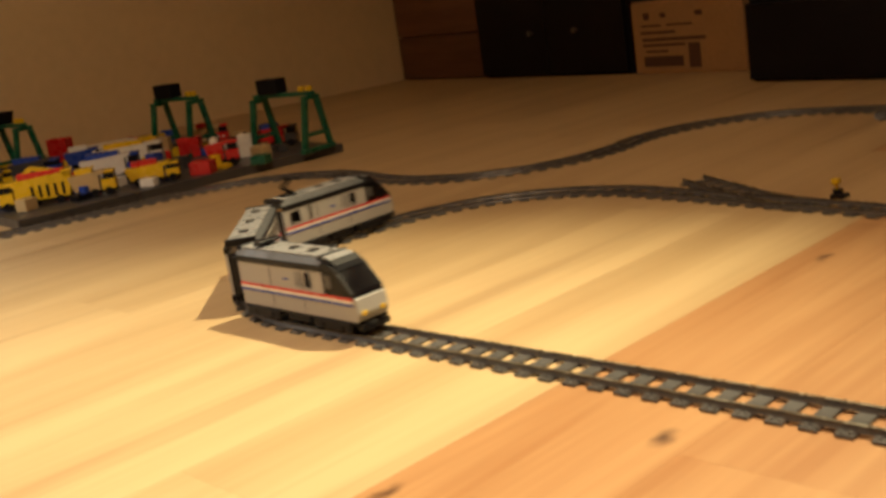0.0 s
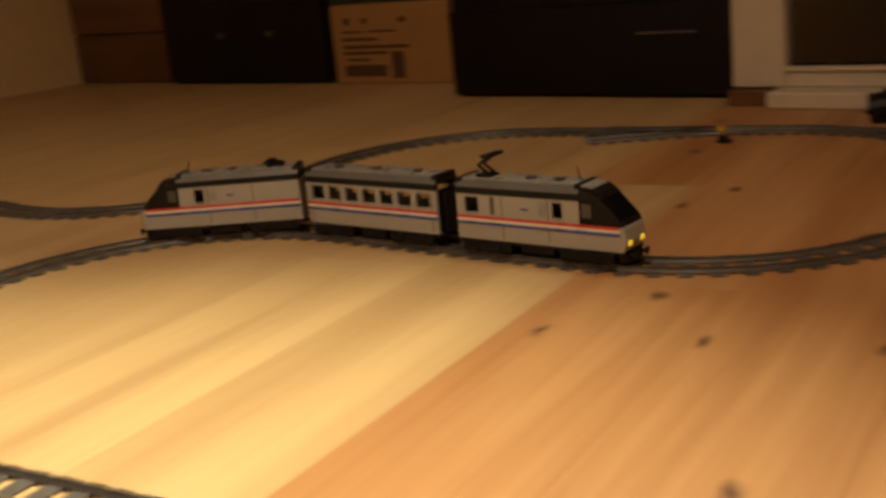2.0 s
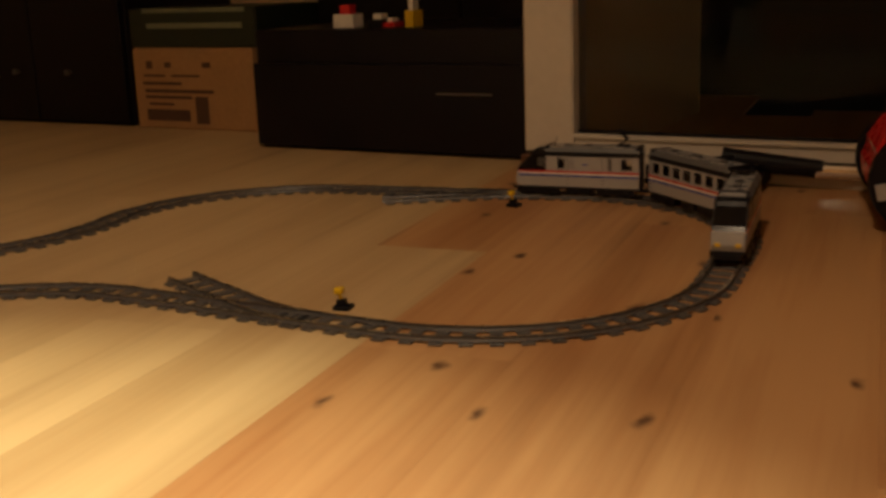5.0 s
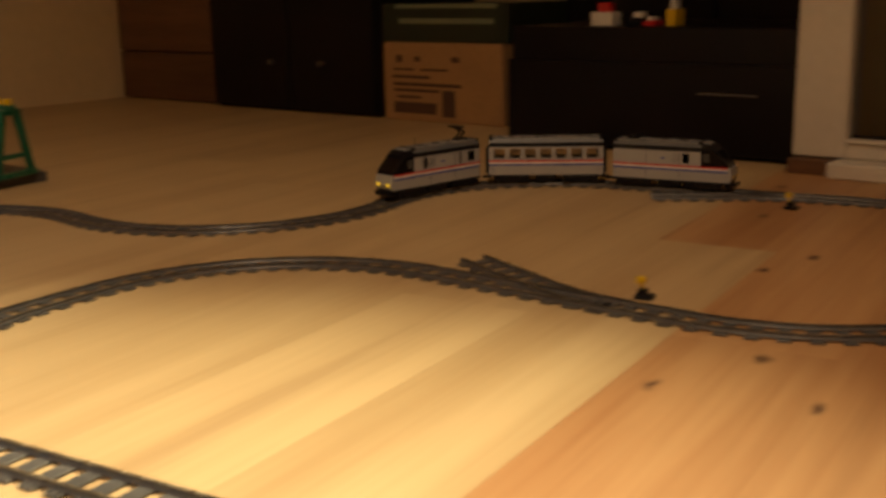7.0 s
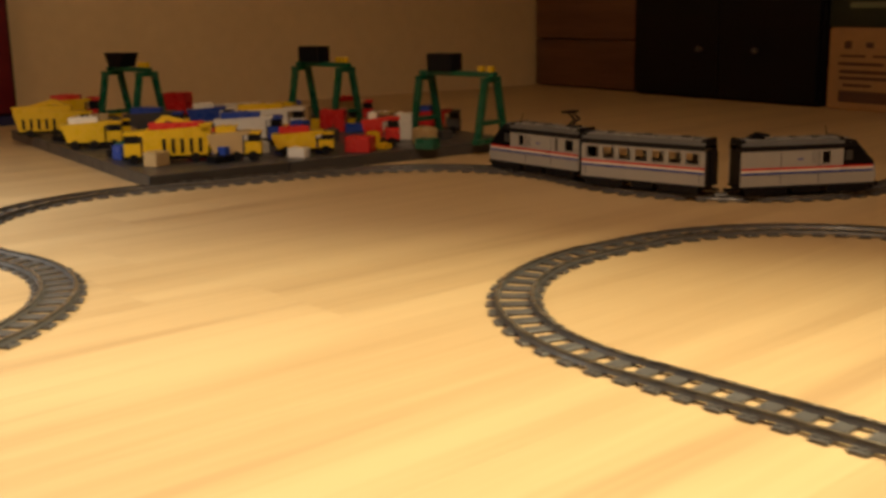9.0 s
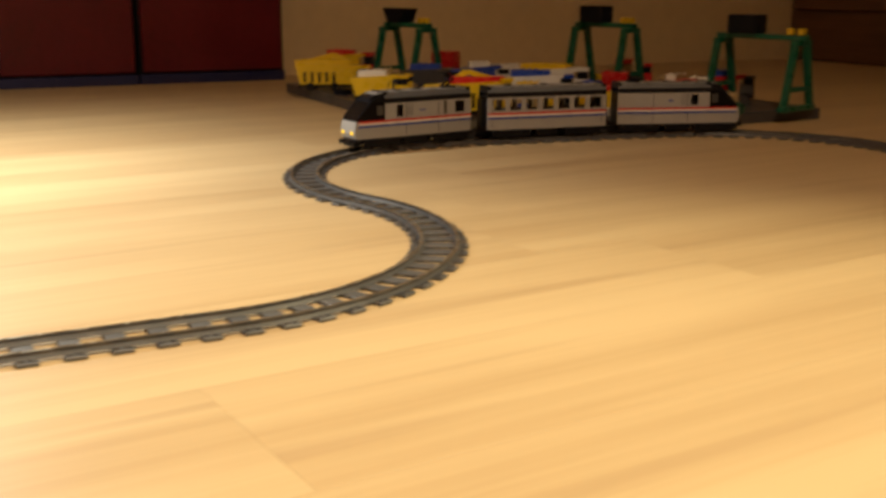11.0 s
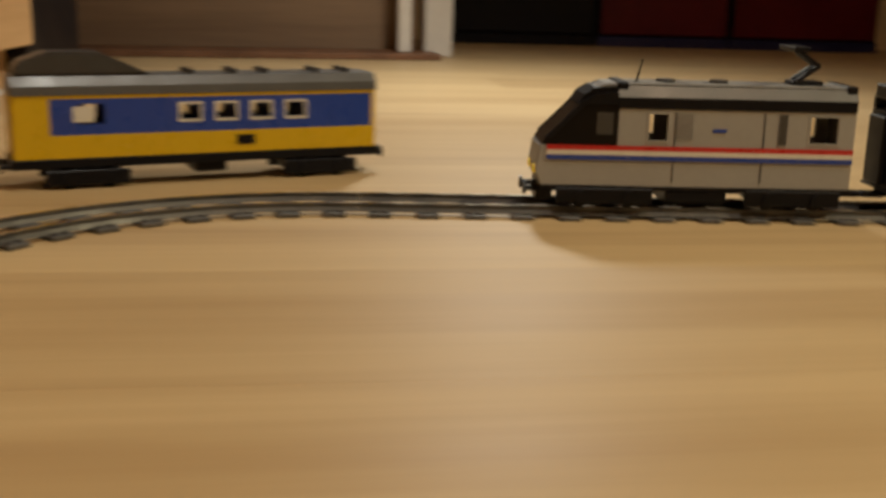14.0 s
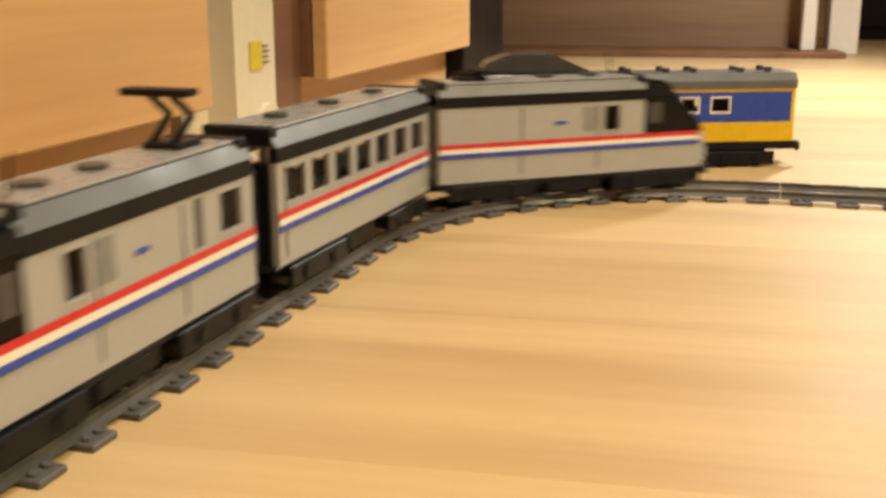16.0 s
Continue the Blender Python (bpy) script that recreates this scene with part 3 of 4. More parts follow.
def ring(x0, x1, z0, z1, w, y0, y1):
    """A one-piece window frame."""
    bm = bmesh.new()
    box(bm, x0, x0 + w, y0, y1, z0, z1)
    box(bm, x1 - w, x1, y0, y1, z0, z1)
    box(bm, x0 + w, x1 - w, y0, y1, z0, z0 + w)
    box(bm, x0 + w, x1 - w, y0, y1, z1 - w, z1)
    bmesh.ops.remove_doubles(bm, verts=list(bm.verts), dist=1e-6)
    return bm


def bogie(parent, x):
    b = block("bogie", BLACK, parent, x - 0.031, x + 0.031, -0.019, 0.019, 0.016, 0.024, bevel=0.001)
    for dx in (-0.018, 0.018):
        for side in (-1, 1):
            bm = bmesh.new()
            rod(bm, (x + dx, side * 0.0185, 0.0182), (x + dx, side * 0.0225, 0.0182), 0.0088, sides=16)
            rod(bm, (x + dx, side * 0.0225, 0.0182), (x + dx, side * 0.0235, 0.0182), 0.003, sides=8)
            part("wheel", bm, BLACK, b)
    for side in (-1, 1):
        block("side_frame", BLACK, b, x - 0.036, x + 0.036, side * 0.0255 - 0.0015, side * 0.0255 + 0.0015, 0.0125, 0.0245, bevel=0.0008)
        for dx in (-0.018, 0.018):
            bm = bmesh.new()
            rod(bm, (x + dx, side * 0.027, 0.0175), (x + dx, side * 0.0285, 0.0175), 0.0042, sides=12)
            part("axle_box", bm, BLACK, b)


def stripes(parent, x0, x1, low=0.0452):
    for side in (-1, 1):
        for k, mat in enumerate((BLUE, WHITE, RED)):
            y = side * (HALF + 0.0004)
            block("stripe", mat, parent, x0, x1, min(y, y + side * 0.0005), max(y, y + side * 0.0005), low + k * 0.0036, low + k * 0.0036 + 0.0035)


def roof(parent, x0, x1):
    for side in (-1, 1):
        block("roof_band", BLACK, parent, x0, x1, *sorted((side * (HALF - 0.004), side * (HALF + 0.0008))), 0.0832, 0.0915, bevel=0.0004, label="black band under the roof")
    bm = bmesh.new()
    cross(bm, [(-HALF - 0.0008, 0.0916), (-HALF + 0.0045, 0.0995), (HALF - 0.0045, 0.0995), (HALF + 0.0008, 0.0916)], x0, x1)
    part("roof", bm, SLOPE_GREY, parent, "grey sloped roof")
    block("roof_top", ROOF_GREY, parent, x0 + 0.002, x1 - 0.002, -HALF + 0.0055, HALF - 0.0055, 0.0996, 0.1014, bevel=0.0006)
    for x in (x0 + 0.0035, x1 - 0.0035):
        block("roof_end", BLACK, parent, x - 0.004, x + 0.004, -HALF + 0.0025, HALF - 0.0025, 0.0917, 0.1022, bevel=0.001, label="black roof end piece")


def locomotive(label, glow):
    t = thing("toy_locomotive", label, "toy train", None, "toy train cars")
    back, cab, nose = -CAR, 0.058, CAR
    sills = (0.026, 0.083)
    holes = [(-0.107, -0.083, 0.0585, 0.0812), (0.020, 0.037, 0.0585, 0.0812)]
    if not glow:
        holes = holes[1:]
    slit = (-0.067, -0.061, 0.0585, 0.0812)
    for side in (-1, 1):
        y0, y1 = sorted((side * HALF, side * (HALF - 0.004)))
        bm = bmesh.new()
        holed_side(bm, back, cab, *sills, y0, y1, holes)
        part("side_wall", bm, GREY, t)
        for h in holes:
            yy = side * (HALF - 0.002)
            block("window", GLASS, t, h[0], h[1], yy - 0.0007, yy + 0.0007, h[2], h[3])
            part("window_frame", ring(*h, 0.0016, *sorted((side * (HALF - 0.003), side * (HALF + 0.0004)))), GREY, t)
        y = side * (HALF + 0.0002)
        if glow:
            block("vent", DARK_GREY, t, slit[0], slit[1], y - 0.0004, y + 0.0004, slit[2], slit[3])
        for x in (0.0155, -0.0505):
            block("door_joint", DARK_GREY, t, x, x + 0.0009, y - 0.0003, y + 0.0003, 0.03, 0.081)
        for k in range(7):
            block("grille_bar", ROOF_GREY, t, 0.003 + k * 0.0018, 0.0038 + k * 0.0018, y - 0.0003, y + 0.0003, 0.061, 0.080)
        block("emblem", BLUE, t, -0.022, -0.012, y - 0.0003, y + 0.0003, 0.067, 0.0695)
    block("back_wall", BLACK, t, back, back + 0.004, -HALF + 0.004, HALF - 0.004, 0.026, 0.083)
    block("floor_plate", BLACK, t, back - 0.002, nose - 0.004, -HALF, HALF, 0.0225, 0.0262, bevel=0.0006)
    # the cab: grey lower nose, dark sloped windscreen
    bm = bmesh.new()
    prism(bm, [(cab, 0.0262), (nose - 0.004, 0.0262), (nose, 0.036), (nose - 0.003, 0.0555), (cab, 0.0555)], -HALF, HALF)
    bmesh.ops.bevel(bm, geom=[e for e in bm.edges if min(v.co.x for v in e.verts) > nose - 0.006], offset=0.0012, segments=1, affect="EDGES")
    part("nose", bm, GREY, t)
    bm = bmesh.new()
    prism(bm, [(cab, 0.0556), (nose - 0.004, 0.0556), (nose - 0.008, 0.062), (cab + 0.028, 0.0862), (cab, 0.0862)], -HALF + 0.0004, HALF - 0.0004)
    part("windscreen", bm, SMOKED, t, "smoked dark windscreen")
    for side in (-1, 1):
        bm = bmesh.new()
        y0, y1 = sorted((side * (HALF - 0.0015), side * (HALF + 0.0003)))
        prism(bm, [(cab + 0.024, 0.0860), (cab + 0.029, 0.0860), (nose - 0.006, 0.0605), (nose - 0.011, 0.0605)], y0, y1)
        part("window_pillar", bm, BLACK, t)
        block("cab_window", DARK_GREY, t, cab + 0.004, cab + 0.016, *sorted((side * (HALF - 0.001), side * (HALF + 0.0002))), 0.064, 0.080)
    roof(t, back, cab + 0.001)
    bm = bmesh.new()
    prism(bm, [(cab + 0.001, 0.086), (cab + 0.030, 0.086), (cab + 0.026, 0.0925), (cab + 0.018, 0.0975), (cab + 0.001, 0.0990)], -HALF - 0.0006, HALF + 0.0006)
    bmesh.ops.bevel(bm, geom=[e for e in bm.edges if abs(e.verts[0].co.y - e.verts[1].co.y) < 1e-6 and min(v.co.z for v in e.verts) > 0.09], offset=0.004, segments=2, affect="EDGES")
    part("cab_roof", bm, BLACK, t, "black rounded cab roof")
    bm = bmesh.new()
    prism(bm, [(cab + 0.0012, 0.0985), (cab + 0.016, 0.0975), (cab + 0.010, 0.1003), (cab + 0.0012, 0.1010)], -HALF + 0.005, HALF - 0.005)
    part("cab_roof_top", bm, ROOF_GREY, t)
    for side in (-1, 1):
        block("headlight", HEADLIGHT if glow else YELLOW, t, nose - 0.002, nose + 0.0006, side * 0.0145 - 0.0042, side * 0.0145 + 0.0042, 0.0335, 0.0395, bevel=0.0006, label="yellow headlight lens with its shine put into the colour" if glow else "yellow lamp")
        bm = bmesh.new()
        rod(bm, (nose - 0.006, side * 0.0125, 0.0215), (nose + 0.005, side * 0.0125, 0.0215), 0.0022, sides=10)
        rod(bm, (nose + 0.005, side * 0.0125, 0.0215), (nose + 0.007, side * 0.0125, 0.0215), 0.0046, sides=14)
        part("buffer", bm, BLACK, t)
    block("buffer_beam", BLACK, t, nose - 0.014, nose - 0.002, -0.020, 0.020, 0.0135, 0.0224, bevel=0.0008)
    block("coupler", BLACK, t, back - 0.018, back + 0.01, -0.005, 0.005, 0.017, 0.0215, bevel=0.0008)
    # pantograph and roof fittings
    elbow, tip = (0.1155, 0.1275) if glow else (0.1058, 0.1070)
    p = block("pantograph", BLACK, t, -0.096, -0.073, -0.010, 0.010, 0.1005, 0.1045, bevel=0.0008)
    for side in (-1, 1):
        bm = bmesh.new()
        bar(bm, (-0.077, side * 0.006, 0.1045), (-0.093, side * 0.006, elbow), 0.0028, 0.0028)
        bar(bm, (-0.093, side * 0.006, elbow), (-0.075, side * 0.006, tip), 0.0028, 0.0028)
        part("arm", bm, BLACK, p)
    block("contact_shoe", BLACK, p, -0.081, -0.069, -0.018, 0.018, tip - 0.001, tip + 0.0025, bevel=0.0005)
    for x in (-0.02, 0.02):
        bm = bmesh.new()
        rod(bm, (x, 0, 0.1005), (x, 0, 0.1035), 0.007, sides=14)
        part("roof_vent", bm, DARK_GREY, t)
    bm = bmesh.new()
    rod(bm, (0.044, 0.008, 0.101), (0.040, 0.008, 0.118), 0.0009, 0.0006, 6)
    part("antenna", bm, BLACK, t, "thin black antenna")
    stripes(t, back, cab)
    for side in (-1, 1):
        for k, mat in enumerate((BLUE, WHITE, RED)):
            y = side * (HALF + 0.0004)
            block("nose_stripe", mat, t, cab, nose - 0.008, min(y, y + side * 0.0005), max(y, y + side * 0.0005), 0.0452 + k * 0.0036, 0.0487 + k * 0.0036)
    block("tank", BLACK, t, -0.026, 0.020, -0.022, 0.022, 0.0125, 0.0224, bevel=0.001)
    for side in (-1, 1):
        block("skirt", BLACK, t, -0.026, 0.020, *sorted((side * 0.0205, side * 0.0235)), 0.0145, 0.0224, bevel=0.0006)
    bogie(t, -0.075)
    bogie(t, 0.066)
    return t


def coach():
    t = thing("toy_coach", "grey toy passenger coach with red, white and blue stripes", "toy train", None, "toy train cars")
    back, front = -CAR + 0.003, CAR - 0.003
    n = 7
    holes = []
    for k in range(n):
        c = back + 0.022 + k * (front - back - 0.044) / (n - 1)
        holes.append((c - 0.0125, c + 0.0125, 0.0590, 0.0805))
    for side in (-1, 1):
        y0, y1 = sorted((side * HALF, side * (HALF - 0.004)))
        bm = bmesh.new()
        holed_side(bm, back, front, 0.026, 0.083, y0, y1, holes)
        part("side_wall", bm, GREY, t)
        for h in holes:
            yy = side * (HALF - 0.002)
            block("window", GLASS, t, h[0], h[1], yy - 0.0007, yy + 0.0007, h[2], h[3])
            part("window_frame", ring(*h, 0.0012, *sorted((side * (HALF - 0.003), side * (HALF + 0.0004)))), GREY, t)
        y = side * (HALF + 0.0002)
        for x in (back + 0.008, front - 0.009):
            block("door_joint", DARK_GREY, t, x, x + 0.0009, y - 0.0003, y + 0.0003, 0.03, 0.081)
    for x in (back, front):
        block("end_wall", BLACK, t, x - 0.0022, x + 0.0022, -HALF + 0.0042, HALF - 0.0042, 0.026, 0.083)
        block("gangway", BLACK, t, x - 0.007 if x < 0 else x + 0.0023, x - 0.0023 if x < 0 else x + 0.007, -0.014, 0.014, 0.028, 0.080, bevel=0.001)
    block("floor_plate", BLACK, t, back - 0.004, front + 0.004, -HALF, HALF, 0.0242, 0.0262, bevel=0.0006)
    for k in range(6):
        x = holes[k][1] + (holes[k + 1][0] - holes[k][1]) / 2
        block("seat", DARK_GREY, t, x - 0.003, x + 0.003, -0.014, 0.014, 0.0262, 0.052, bevel=0.0008)
    # pale slab added to make the inside look lit through the windows
    block("added_pale_slab", GREY, t, back + 0.004, front - 0.004, -HALF + 0.0045, HALF - 0.0045, 0.0263, 0.030)
    roof(t, back, front)
    for x in (-0.07, 0.0, 0.07):
        bm = bmesh.new()
        rod(bm, (x, 0, 0.1005), (x, 0, 0.104), 0.007, sides=14)
        part("roof_vent", bm, DARK_GREY, t)
    stripes(t, back, front)
    for x in (back - 0.014, front - 0.004):
        block("coupler", BLACK, t, x, x + 0.018, -0.005, 0.005, 0.017, 0.0215, bevel=0.0008)
    block("tank", BLACK, t, -0.020, 0.020, -0.022, 0.022, 0.0125, 0.0241, bevel=0.001)
    bogie(t, -0.07)
    bogie(t, 0.07)
    return t


def parked_wagon():
    t = thing("toy_railcar", "parked yellow and blue toy railcar with grey roof", "toy train", Matrix.Translation((-0.742, -1.401, -0.0097)) @ Matrix.Rotation(radians(-65.2), 4, "Z") @ Matrix.Diagonal((0.93, 1.0, 1.04, 1)))
    b, f, hw, z0, z1 = -0.165, 0.165, 0.026, 0.030, 0.083
    holes = [(c - 0.011, c + 0.011, 0.060, 0.076) for c in (-0.085, -0.052, -0.019, 0.014, 0.100)]
    for side in (-1, 1):
        y0, y1 = sorted((side * hw, side * (hw - 0.004)))
        bm = bmesh.new()
        box(bm, b, f, y0, y1, z0 + 0.004, 0.052)
        part("yellow_side", bm, YELLOW, t, "yellow lower side")
        bm = bmesh.new()
        holed_side(bm, b + 0.004, f - 0.05, 0.052, z1 - 0.003, y0, y1, [h for h in holes if h[1] < f - 0.05])
        holed_side(bm, f - 0.05, f - 0.03, 0.052, z1 - 0.003, y0, y1, [])
        part("blue_side", bm, BLUE, t, "blue window band")
        block("yellow_corner", YELLOW, t, f - 0.03, f, y0, y1, 0.0521, z1 - 0.003)
        block("yellow_end_post", YELLOW, t, b, b + 0.004, y0, y1, 0.0521, z1 - 0.003)
        block("yellow_line", YELLOW, t, b, f, y0, y1, z1 - 0.0029, z1)
        for h in holes[:4]:
            yy = side * (hw - 0.002)
            block("window", GLASS, t, h[0], h[1], yy - 0.0007, yy + 0.0007, h[2], h[3])
            part("window_frame", ring(*h, 0.0018, *sorted((side * (hw - 0.003), side * (hw + 0.0004)))), WHITE, t)
        y = side * (hw + 0.0002)
        block("cab_window", WHITE, t, 0.098, 0.116, y - 0.0004, y + 0.0004, 0.062, 0.074)
        block("door_sign", BLACK, t, -0.045, -0.028, y - 0.0004, y + 0.0004, 0.040, 0.048)
    for x, mat in ((b, BLUE), (f, YELLOW)):
        block("end_wall", mat, t, x - 0.002, x + 0.002, -hw + 0.0042, hw - 0.0042, z0 + 0.004, z1)
    block("chassis", BLACK, t, b - 0.004, f + 0.004, -hw, hw, z0 - 0.004, z0 + 0.0038, bevel=0.0008)
    bm = bmesh.new()
    cross(bm, [(-hw - 0.001, z1), (-hw - 0.001, z1 + 0.007), (-hw + 0.005, z1 + 0.014), (hw - 0.005, z1 + 0.014), (hw + 0.001, z1 + 0.007), (hw + 0.001, z1)], b - 0.001, f + 0.001)
    part("roof", bm, SLOPE_GREY, t, "grey roof")
    bm = bmesh.new()
    prism(bm, [(f - 0.002, z1 + 0.0142), (f - 0.006, z1 + 0.024), (f - 0.03, z1 + 0.032), (f - 0.075, z1 + 0.032), (f - 0.12, z1 + 0.0142)], -hw + 0.005, hw - 0.005)
    bmesh.ops.bevel(bm, geom=list(bm.edges), offset=0.002, segments=2, affect="EDGES")
    part("cab_dome", bm, DARK_GREY, t, "raised dark grey cab roof")
    for x in (-0.14, -0.11, -0.06, -0.03, 0.01):
        for y in (-0.010, 0.010):
            bm = bmesh.new()
            rod(bm, (x, y, z1 + 0.014), (x, y, z1 + 0.018), 0.004, sides=12)
            part("roof_stud", bm, DARK_GREY, t)
    for x, s in ((f, 1), (b, -1)):
        for y in (-0.014, 0.014):
            bm = bmesh.new()
            rod(bm, (x, y, 0.0275), (x + s * 0.010, y, 0.0275), 0.0024, sides=10)
            rod(bm, (x + s * 0.010, y, 0.0275), (x + s * 0.012, y, 0.0275), 0.005, sides=14)
            part("buffer", bm, BLACK, t)
    bogie(t, -0.11)
    bogie(t, 0.105)
    block("tank", BLACK, t, -0.02, 0.01, -0.02, 0.02, 0.0175, 0.0258, bevel=0.001)


# ---- the toy town on its board ----
TOWN = pose(0.143, -0.235, 0) @ Matrix.Diagonal((1.12, 1.12, 1.1, 1.0))


def gantry_crane(x, y, deg, span, height, top):
    c = thing("gantry_crane", "green toy gantry crane with a black hopper" if top else "green toy gantry crane with a dark cabin", "toy crane", TOWN @ pose(x, y, 0.022, 0, 0, deg), "toy cranes")
    for s in (-1, 1):
        for d in (-1, 1):
            bm = bmesh.new()
            bar(bm, (s * span / 2, d * 0.046, 0.0), (s * span / 2, d * 0.020, height), 0.012, 0.011)
            part("leg", bm, GREEN, c)
        block("cross_tie", GREEN, c, s * span / 2 - 0.004, s * span / 2 + 0.004, -0.036, 0.036, height * 0.3, height * 0.3 + 0.009)
        block("head", GREEN, c, s * span / 2 - 0.006, s * span / 2 + 0.006, -0.027, 0.027, height, height + 0.010, bevel=0.001)
        block("foot", GREEN, c, s * span / 2 - 0.008, s * span / 2 + 0.008, -0.054, 0.054, 0.0, 0.010, bevel=0.001)
    block("girder", GREEN, c, -span / 2 - 0.012, span / 2 + 0.012, -0.008, 0.008, height + 0.010, height + 0.020, bevel=0.001)
    bm = bmesh.new()
    z = height + 0.020
    if top:
        prism(bm, [(-0.022 - span * 0.2, z), (0.022 - span * 0.2, z), (0.038 - span * 0.2, z + 0.032), (-0.038 - span * 0.2, z + 0.032)], -0.02, 0.02)
    else:
        box(bm, -0.032 - span * 0.2, 0.032 - span * 0.2, -0.02, 0.02, z, z + 0.036, 0.002)
    part("hopper" if top else "cabin", bm, BLACK, c)
    for s in (0.36, 0.50):
        block("lamp", YELLOW, c, span * s - 0.006, span * s + 0.006, -0.006, 0.006, z, z + 0.012, bevel=0.001)


WORDS = {"yellow_plastic": "yellow", "white_plastic": "white", "red_plastic": "red", "blue_plastic": "blue", "tan_plastic": "tan", "dark_grey_plastic": "dark grey"}


def truck(x, y, deg, long, cab, bed, load=None, tall=0.034, tip=0, arm=False):
    v = thing("toy_truck", "small toy brick truck with %s cab and %s bed" % (WORDS[cab.name], WORDS[bed.name]), "toy truck", TOWN @ pose(x, y, 0.022, 0, 0, deg), "toy vehicles")
    block("chassis", BLACK, v, -long / 2, long / 2, -0.015, 0.015, 0.007, 0.0125, bevel=0.0008)
    block("cab", cab, v, long / 2 - 0.030, long / 2, -0.016, 0.016, 0.0125, 0.0125 + tall * 0.55, bevel=0.001)
    block("cab_window", BLACK, v, long / 2 - 0.024, long / 2 - 0.002, -0.0155, 0.0155, 0.0125 + tall * 0.55, 0.0125 + tall * 0.85)
    block("cab_roof", cab, v, long / 2 - 0.028, long / 2, -0.016, 0.016, 0.0125 + tall * 0.85, 0.0125 + tall, bevel=0.001)
    bm = bmesh.new()
    h = 0.0125 + tall * 0.8
    prism(bm, [(-long / 2 - 0.006, h + tip), (-long / 2 + 0.004, 0.0135), (long / 2 - 0.034, 0.0135), (long / 2 - 0.034, h), (long / 2 - 0.018, h + 0.006), (long / 2 - 0.020, h + 0.010), (-long / 2 - 0.006, h + tip + 0.004)], -0.018, 0.018)
    part("bed", bm, bed, v)
    if load:
        block("load", load, v, -long / 2 + 0.008, long / 2 - 0.045, -0.012, 0.012, h + tip * 0.5 + 0.005, h + tip * 0.5 + 0.018, bevel=0.001)
        for k in range(3):
            bm = bmesh.new()
            rod(bm, (-long / 4 + k * 0.012, 0, h + tip * 0.5 + 0.018), (-long / 4 + k * 0.012, 0, h + tip * 0.5 + 0.021), 0.0026, sides=8)
            part("stud", bm, load, v)
    if arm:
        h2 = 0.0125 + tall * 0.8
        bm = bmesh.new()
        bar(bm, (long / 2 - 0.04, 0.004, h2 + 0.006), (0.0, 0.004, h2 + 0.034), 0.009, 0.011)
        bar(bm, (0.0, 0.004, h2 + 0.034), (-long / 2 + 0.012, 0.004, h2 + 0.016), 0.008, 0.009)
        part("boom", bm, bed, v)
        bm = bmesh.new()
        prism(bm, [(-long / 2 - 0.008, h2 + 0.022), (-long / 2 + 0.016, h2 + 0.022), (-long / 2 + 0.010, h2 + 0.006), (-long / 2 - 0.004, h2 + 0.008)], -0.012, 0.018)
        part("bucket", bm, bed, v)
        for k in range(5):
            block("rail_bar", BLACK, v, -long / 2 + 0.012 + k * 0.016, -long / 2 + 0.018 + k * 0.016, -0.0188, 0.0188, 0.018, h2 - 0.004)
    for dx in (-long / 3, 0.0, long / 2 - 0.016):
        for s in (-1, 1):
            bm = bmesh.new()
            rod(bm, (dx, s * 0.0145, 0.009), (dx, s * 0.0205, 0.009), 0.009, sides=14)
            part("wheel", bm, BLACK, v)
    return v


def crate(x, y, deg, w, d, h, mat, label):
    c = thing("toy_container", label, "toy container", TOWN @ pose(x, y, 0.022, 0, 0, deg), "toy containers")
    block("box", mat, c, -w / 2, w / 2, -d / 2, d / 2, 0, h, bevel=0.0012)
    for i in range(max(1, int(w / 0.02))):
        for j in (-1, 1):
            bm = bmesh.new()
            rod(bm, (-w / 2 + 0.01 + i * 0.02, j * d / 4, h), (-w / 2 + 0.01 + i * 0.02, j * d / 4, h + 0.0017), 0.0035, sides=8)
            part("stud", bm, mat, c)


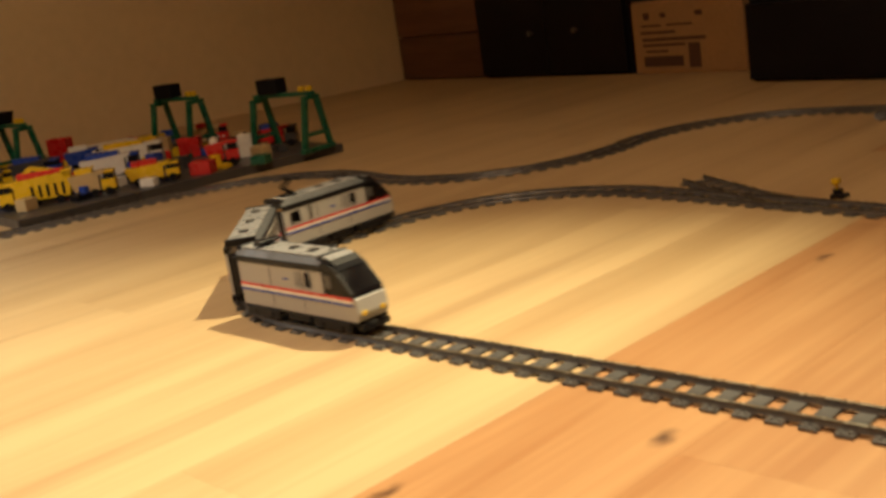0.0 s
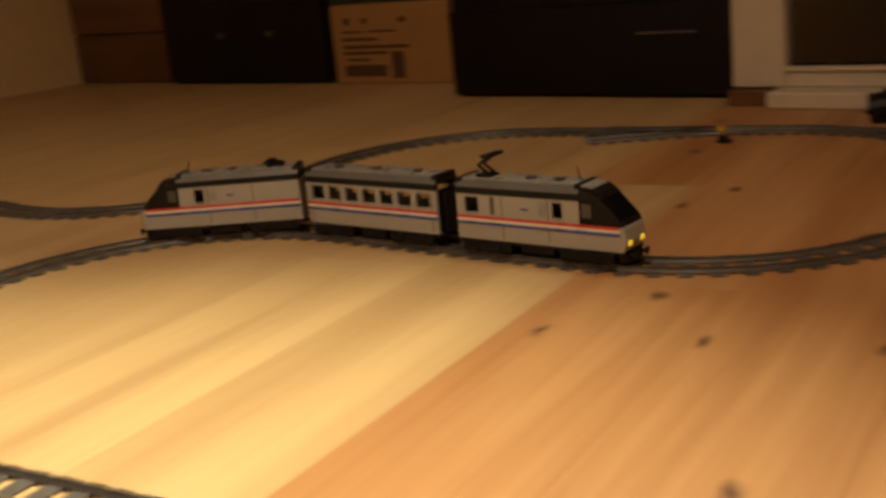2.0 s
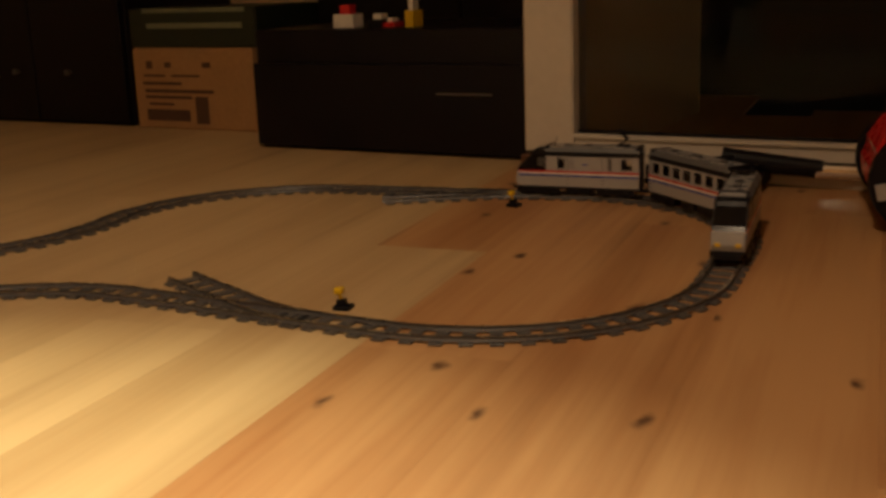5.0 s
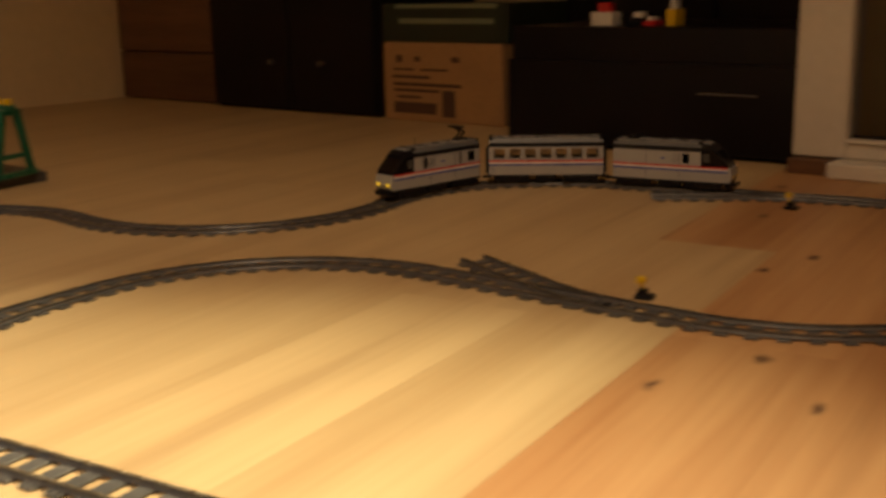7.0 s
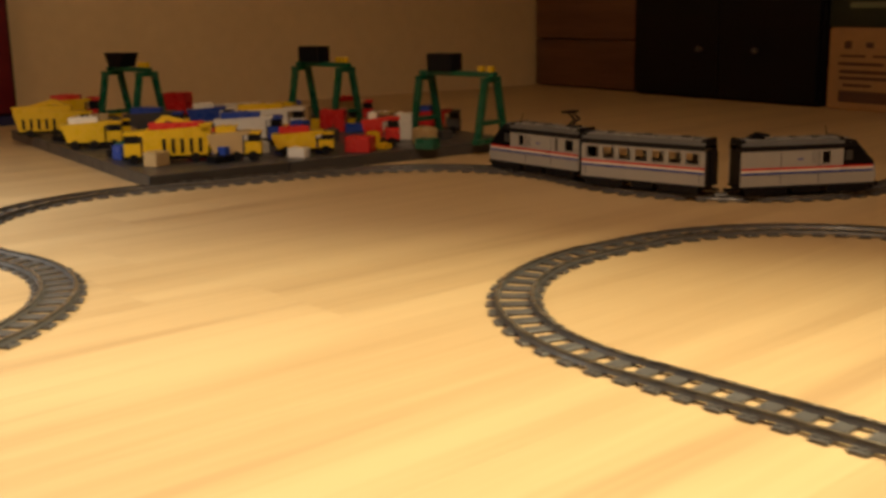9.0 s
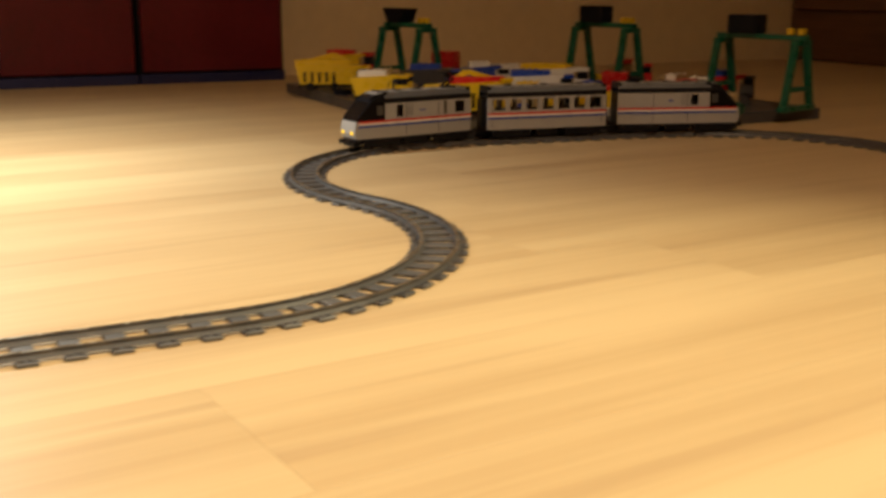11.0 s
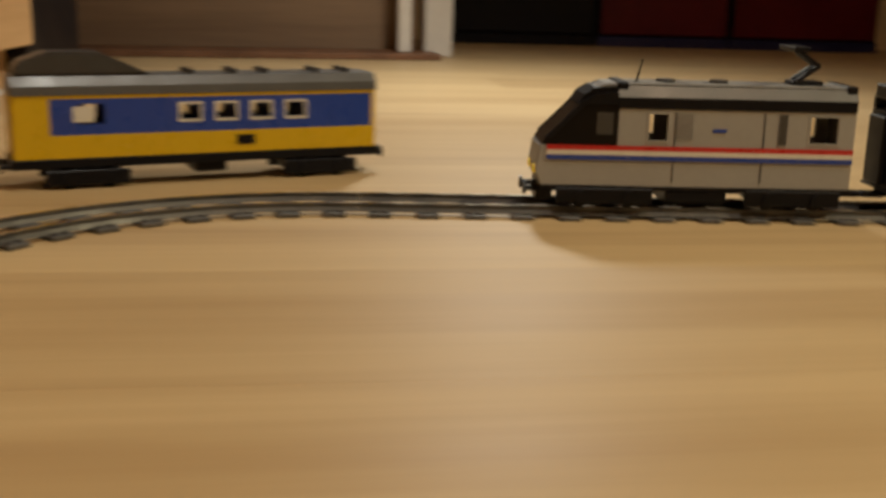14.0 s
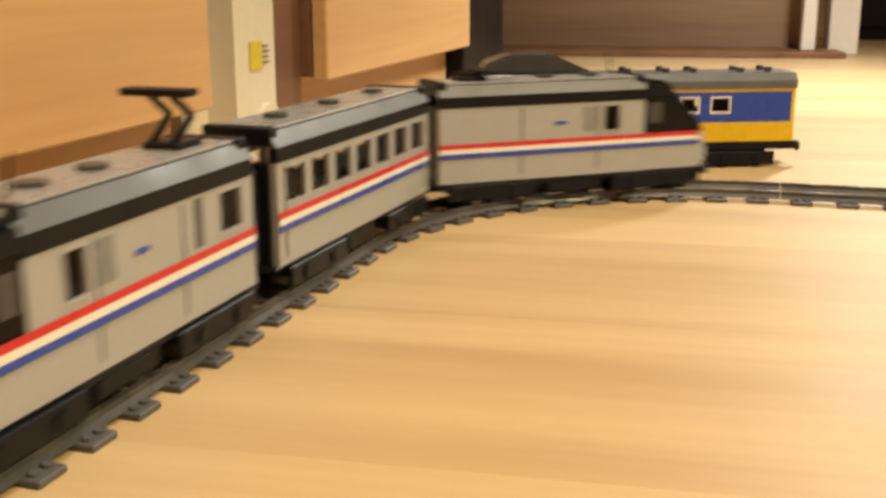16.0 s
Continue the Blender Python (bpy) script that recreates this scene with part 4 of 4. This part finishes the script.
def toy_town():
    m = thing("play_board", "dark grey play board of joined base plates under the toys", "play board", TOWN)
    for i in range(3):
        for j in range(3):
            block("base_plate", DARK_GREY, m, -2.44 + i * 0.31, -2.132 + i * 0.31, 0.19 + j * 0.26, 0.448 + j * 0.26, 0.0, 0.022, bevel=0.001)
    gantry_crane(-2.21, 0.405, 16, 0.130, 0.128, True)
    gantry_crane(-1.958, 0.765, 16, 0.140, 0.132, False)
    gantry_crane(-1.575, 0.866, 16, 0.170, 0.122, False)
    fleet = [(-2.24, 0.24, 70, 0.16, YELLOW, YELLOW, YELLOW, 0.045, 0.012), (-1.96, 0.24, 66, 0.11, YELLOW, YELLOW, WHITE, 0.036, 0.0), (-1.66, 0.28, 245, 0.15, YELLOW, YELLOW, RED, 0.05, 0.014),
             (-1.60, 0.39, 60, 0.09, YELLOW, TAN, YELLOW, 0.036, 0.0), (-1.90, 0.60, 55, 0.15, WHITE, WHITE, YELLOW, 0.044, 0.0), (-1.78, 0.50, 60, 0.13, BLUE, WHITE, BLUE, 0.042, 0.0),
             (-1.585, 0.52, 62, 0.11, YELLOW, YELLOW, RED, 0.026, 0.0), (-1.60, 0.70, 58, 0.07, RED, RED, WHITE, 0.04, 0.0), (-2.22, 0.66, 50, 0.16, WHITE, WHITE, None, 0.03, 0.0),
             (-2.10, 0.42, 55, 0.12, BLUE, DARK_GREY, BLUE, 0.034, 0.0), (-1.72, 0.38, 66, 0.08, WHITE, RED, WHITE, 0.03, 0.0), (-2.36, 0.32, 60, 0.12, RED, YELLOW, RED, 0.055, 0.0),
             (-1.70, 0.90, 50, 0.10, DARK_GREY, RED, BLUE, 0.034, 0.0), (-1.99, 0.86, 60, 0.09, RED, TAN, RED, 0.04, 0.0), (-2.12, 0.56, 70, 0.10, WHITE, BLUE, WHITE, 0.034, 0.0), (-2.06, 0.30, 80, 0.09, YELLOW, DARK_GREY, TAN, 0.03, 0.0)]
    for x, y, deg, long, cab, bed, load, tall, tip in fleet:
        truck(x, y, deg, long, cab, bed, load, tall * (0.9 if long >= 0.15 and bed is YELLOW else 1.15), tip, long >= 0.15 and bed is YELLOW)
    for row in ((-2.03, 0.70, 50, 0.05, 0.04, 0.06, YELLOW, "yellow toy container box"), (-1.97, 0.71, 50, 0.04, 0.035, 0.055, TAN, "tan toy container box"), (-1.89, 0.75, 50, 0.055, 0.04, 0.05, RED, "red toy container box"),
                (-1.66, 0.79, 50, 0.035, 0.035, 0.055, WHITE, "white toy block tower"), (-1.55, 0.62, 40, 0.05, 0.04, 0.03, RED, "red toy container box"), (-2.38, 0.58, 40, 0.06, 0.04, 0.07, RED, "red toy block stack"),
                (-1.66, 0.46, 30, 0.03, 0.03, 0.022, WHITE, "white toy block stack"), (-1.72, 0.58, 30, 0.03, 0.03, 0.05, BLUE, "blue toy block stack"), (-2.02, 0.70, 20, 0.04, 0.03, 0.045, DARK_GREY, "dark grey toy block stack"),
                (-1.50, 0.74, 30, 0.04, 0.03, 0.02, GREEN, "green toy block stack")):
        crate(*row)
    rnd = random.Random(11)
    for k in range(120):
        x, y = rnd.uniform(-2.40, -1.54), rnd.uniform(0.21, 0.92)
        mat, word = rnd.choice(((YELLOW, "yellow"), (WHITE, "white"), (RED, "red"), (BLUE, "blue"), (TAN, "tan"), (DARK_GREY, "dark grey"), (BLACK, "black"), (DARK_GREY, "dark grey"), (YELLOW, "yellow"), (WHITE, "white"), (GREEN, "green")))
        s = rnd.uniform(0.014, 0.030)
        crate(x, y, rnd.uniform(0, 180), s * rnd.uniform(1, 1.8), s, rnd.uniform(0.010, 0.034), mat, "small %s toy bricks lying on the board" % word)


# ---- build ----
SMOKED = material("smoked_windscreen", (0.006, 0.005, 0.006), 0.16, vary=0.1, scale=20, shine=0.15)
glazed_door()
far_furniture()
vacuum_cleaner()
storage_units()
open_cupboard()
kitchen_units()
toy_town()
parked_wagon()
front_loco = locomotive("grey toy locomotive with bright yellow headlights and tricolour stripe", True)
middle_coach = coach()
rear_loco = locomotive("grey toy rear locomotive with red, white and blue stripes", False)
railway()
floor_boards()

# distance of the train's nose along the line
RUN = [(0.0, 1.84), (1.0, 2.345), (2.5, 3.07), (2.9, 3.25), (3.2, 3.39), (6.0, 4.605), (7.0, 5.065), (8.0, 5.53), (9.0, 5.985), (11.5, 7.15), (12.0, 7.43), (12.5, 7.70), (13.1, 7.945), (13.7, 8.30),
       (14.1, 8.490), (14.5, 8.668), (15.0, 8.888), (15.5, 9.155), (16.0, 9.43)]


def nose_at(t):
    """The train's distance at t, along a smooth curve through RUN."""
    i = max(0, min(len(RUN) - 2, sum(1 for r in RUN if r[0] <= t) - 1))
    def slope(k):
        a, b = RUN[max(k - 1, 0)], RUN[min(k + 1, len(RUN) - 1)]
        return (b[1] - a[1]) / (b[0] - a[0])
    (t0, s0), (t1, s1) = RUN[i], RUN[i + 1]
    h = t1 - t0
    u = (t - t0) / h
    return (2 * u**3 - 3 * u**2 + 1) * s0 + (u**3 - 2 * u**2 + u) * h * slope(i) + (3 * u**2 - 2 * u**3) * s1 + (u**3 - u**2) * h * slope(i + 1)


def car_pose(s, flip=False):
    a, b = Vector(on_line(s + 0.07)[:2]), Vector(on_line(s - 0.07)[:2])
    mid, d = (a + b) / 2, (a - b)
    return Matrix.Translation((mid.x, mid.y, 0)) @ Matrix.Rotation(math.atan2(d.y, d.x) + (math.pi if flip else 0), 4, "Z")


def motions():
    times = [k * 0.1 for k in range(161)]
    pitch = 2 * CAR * LONG + 0.030
    for car, lag, flip in ((front_loco, CAR * LONG, False), (middle_coach, CAR * LONG + pitch, False), (rear_loco, CAR * LONG + 2 * pitch, True)):
        car.scale = (LONG, 1.0, 1.02)
        walk(car, [(t, car_pose(nose_at(t) - lag, flip)) for t in times])


motions()
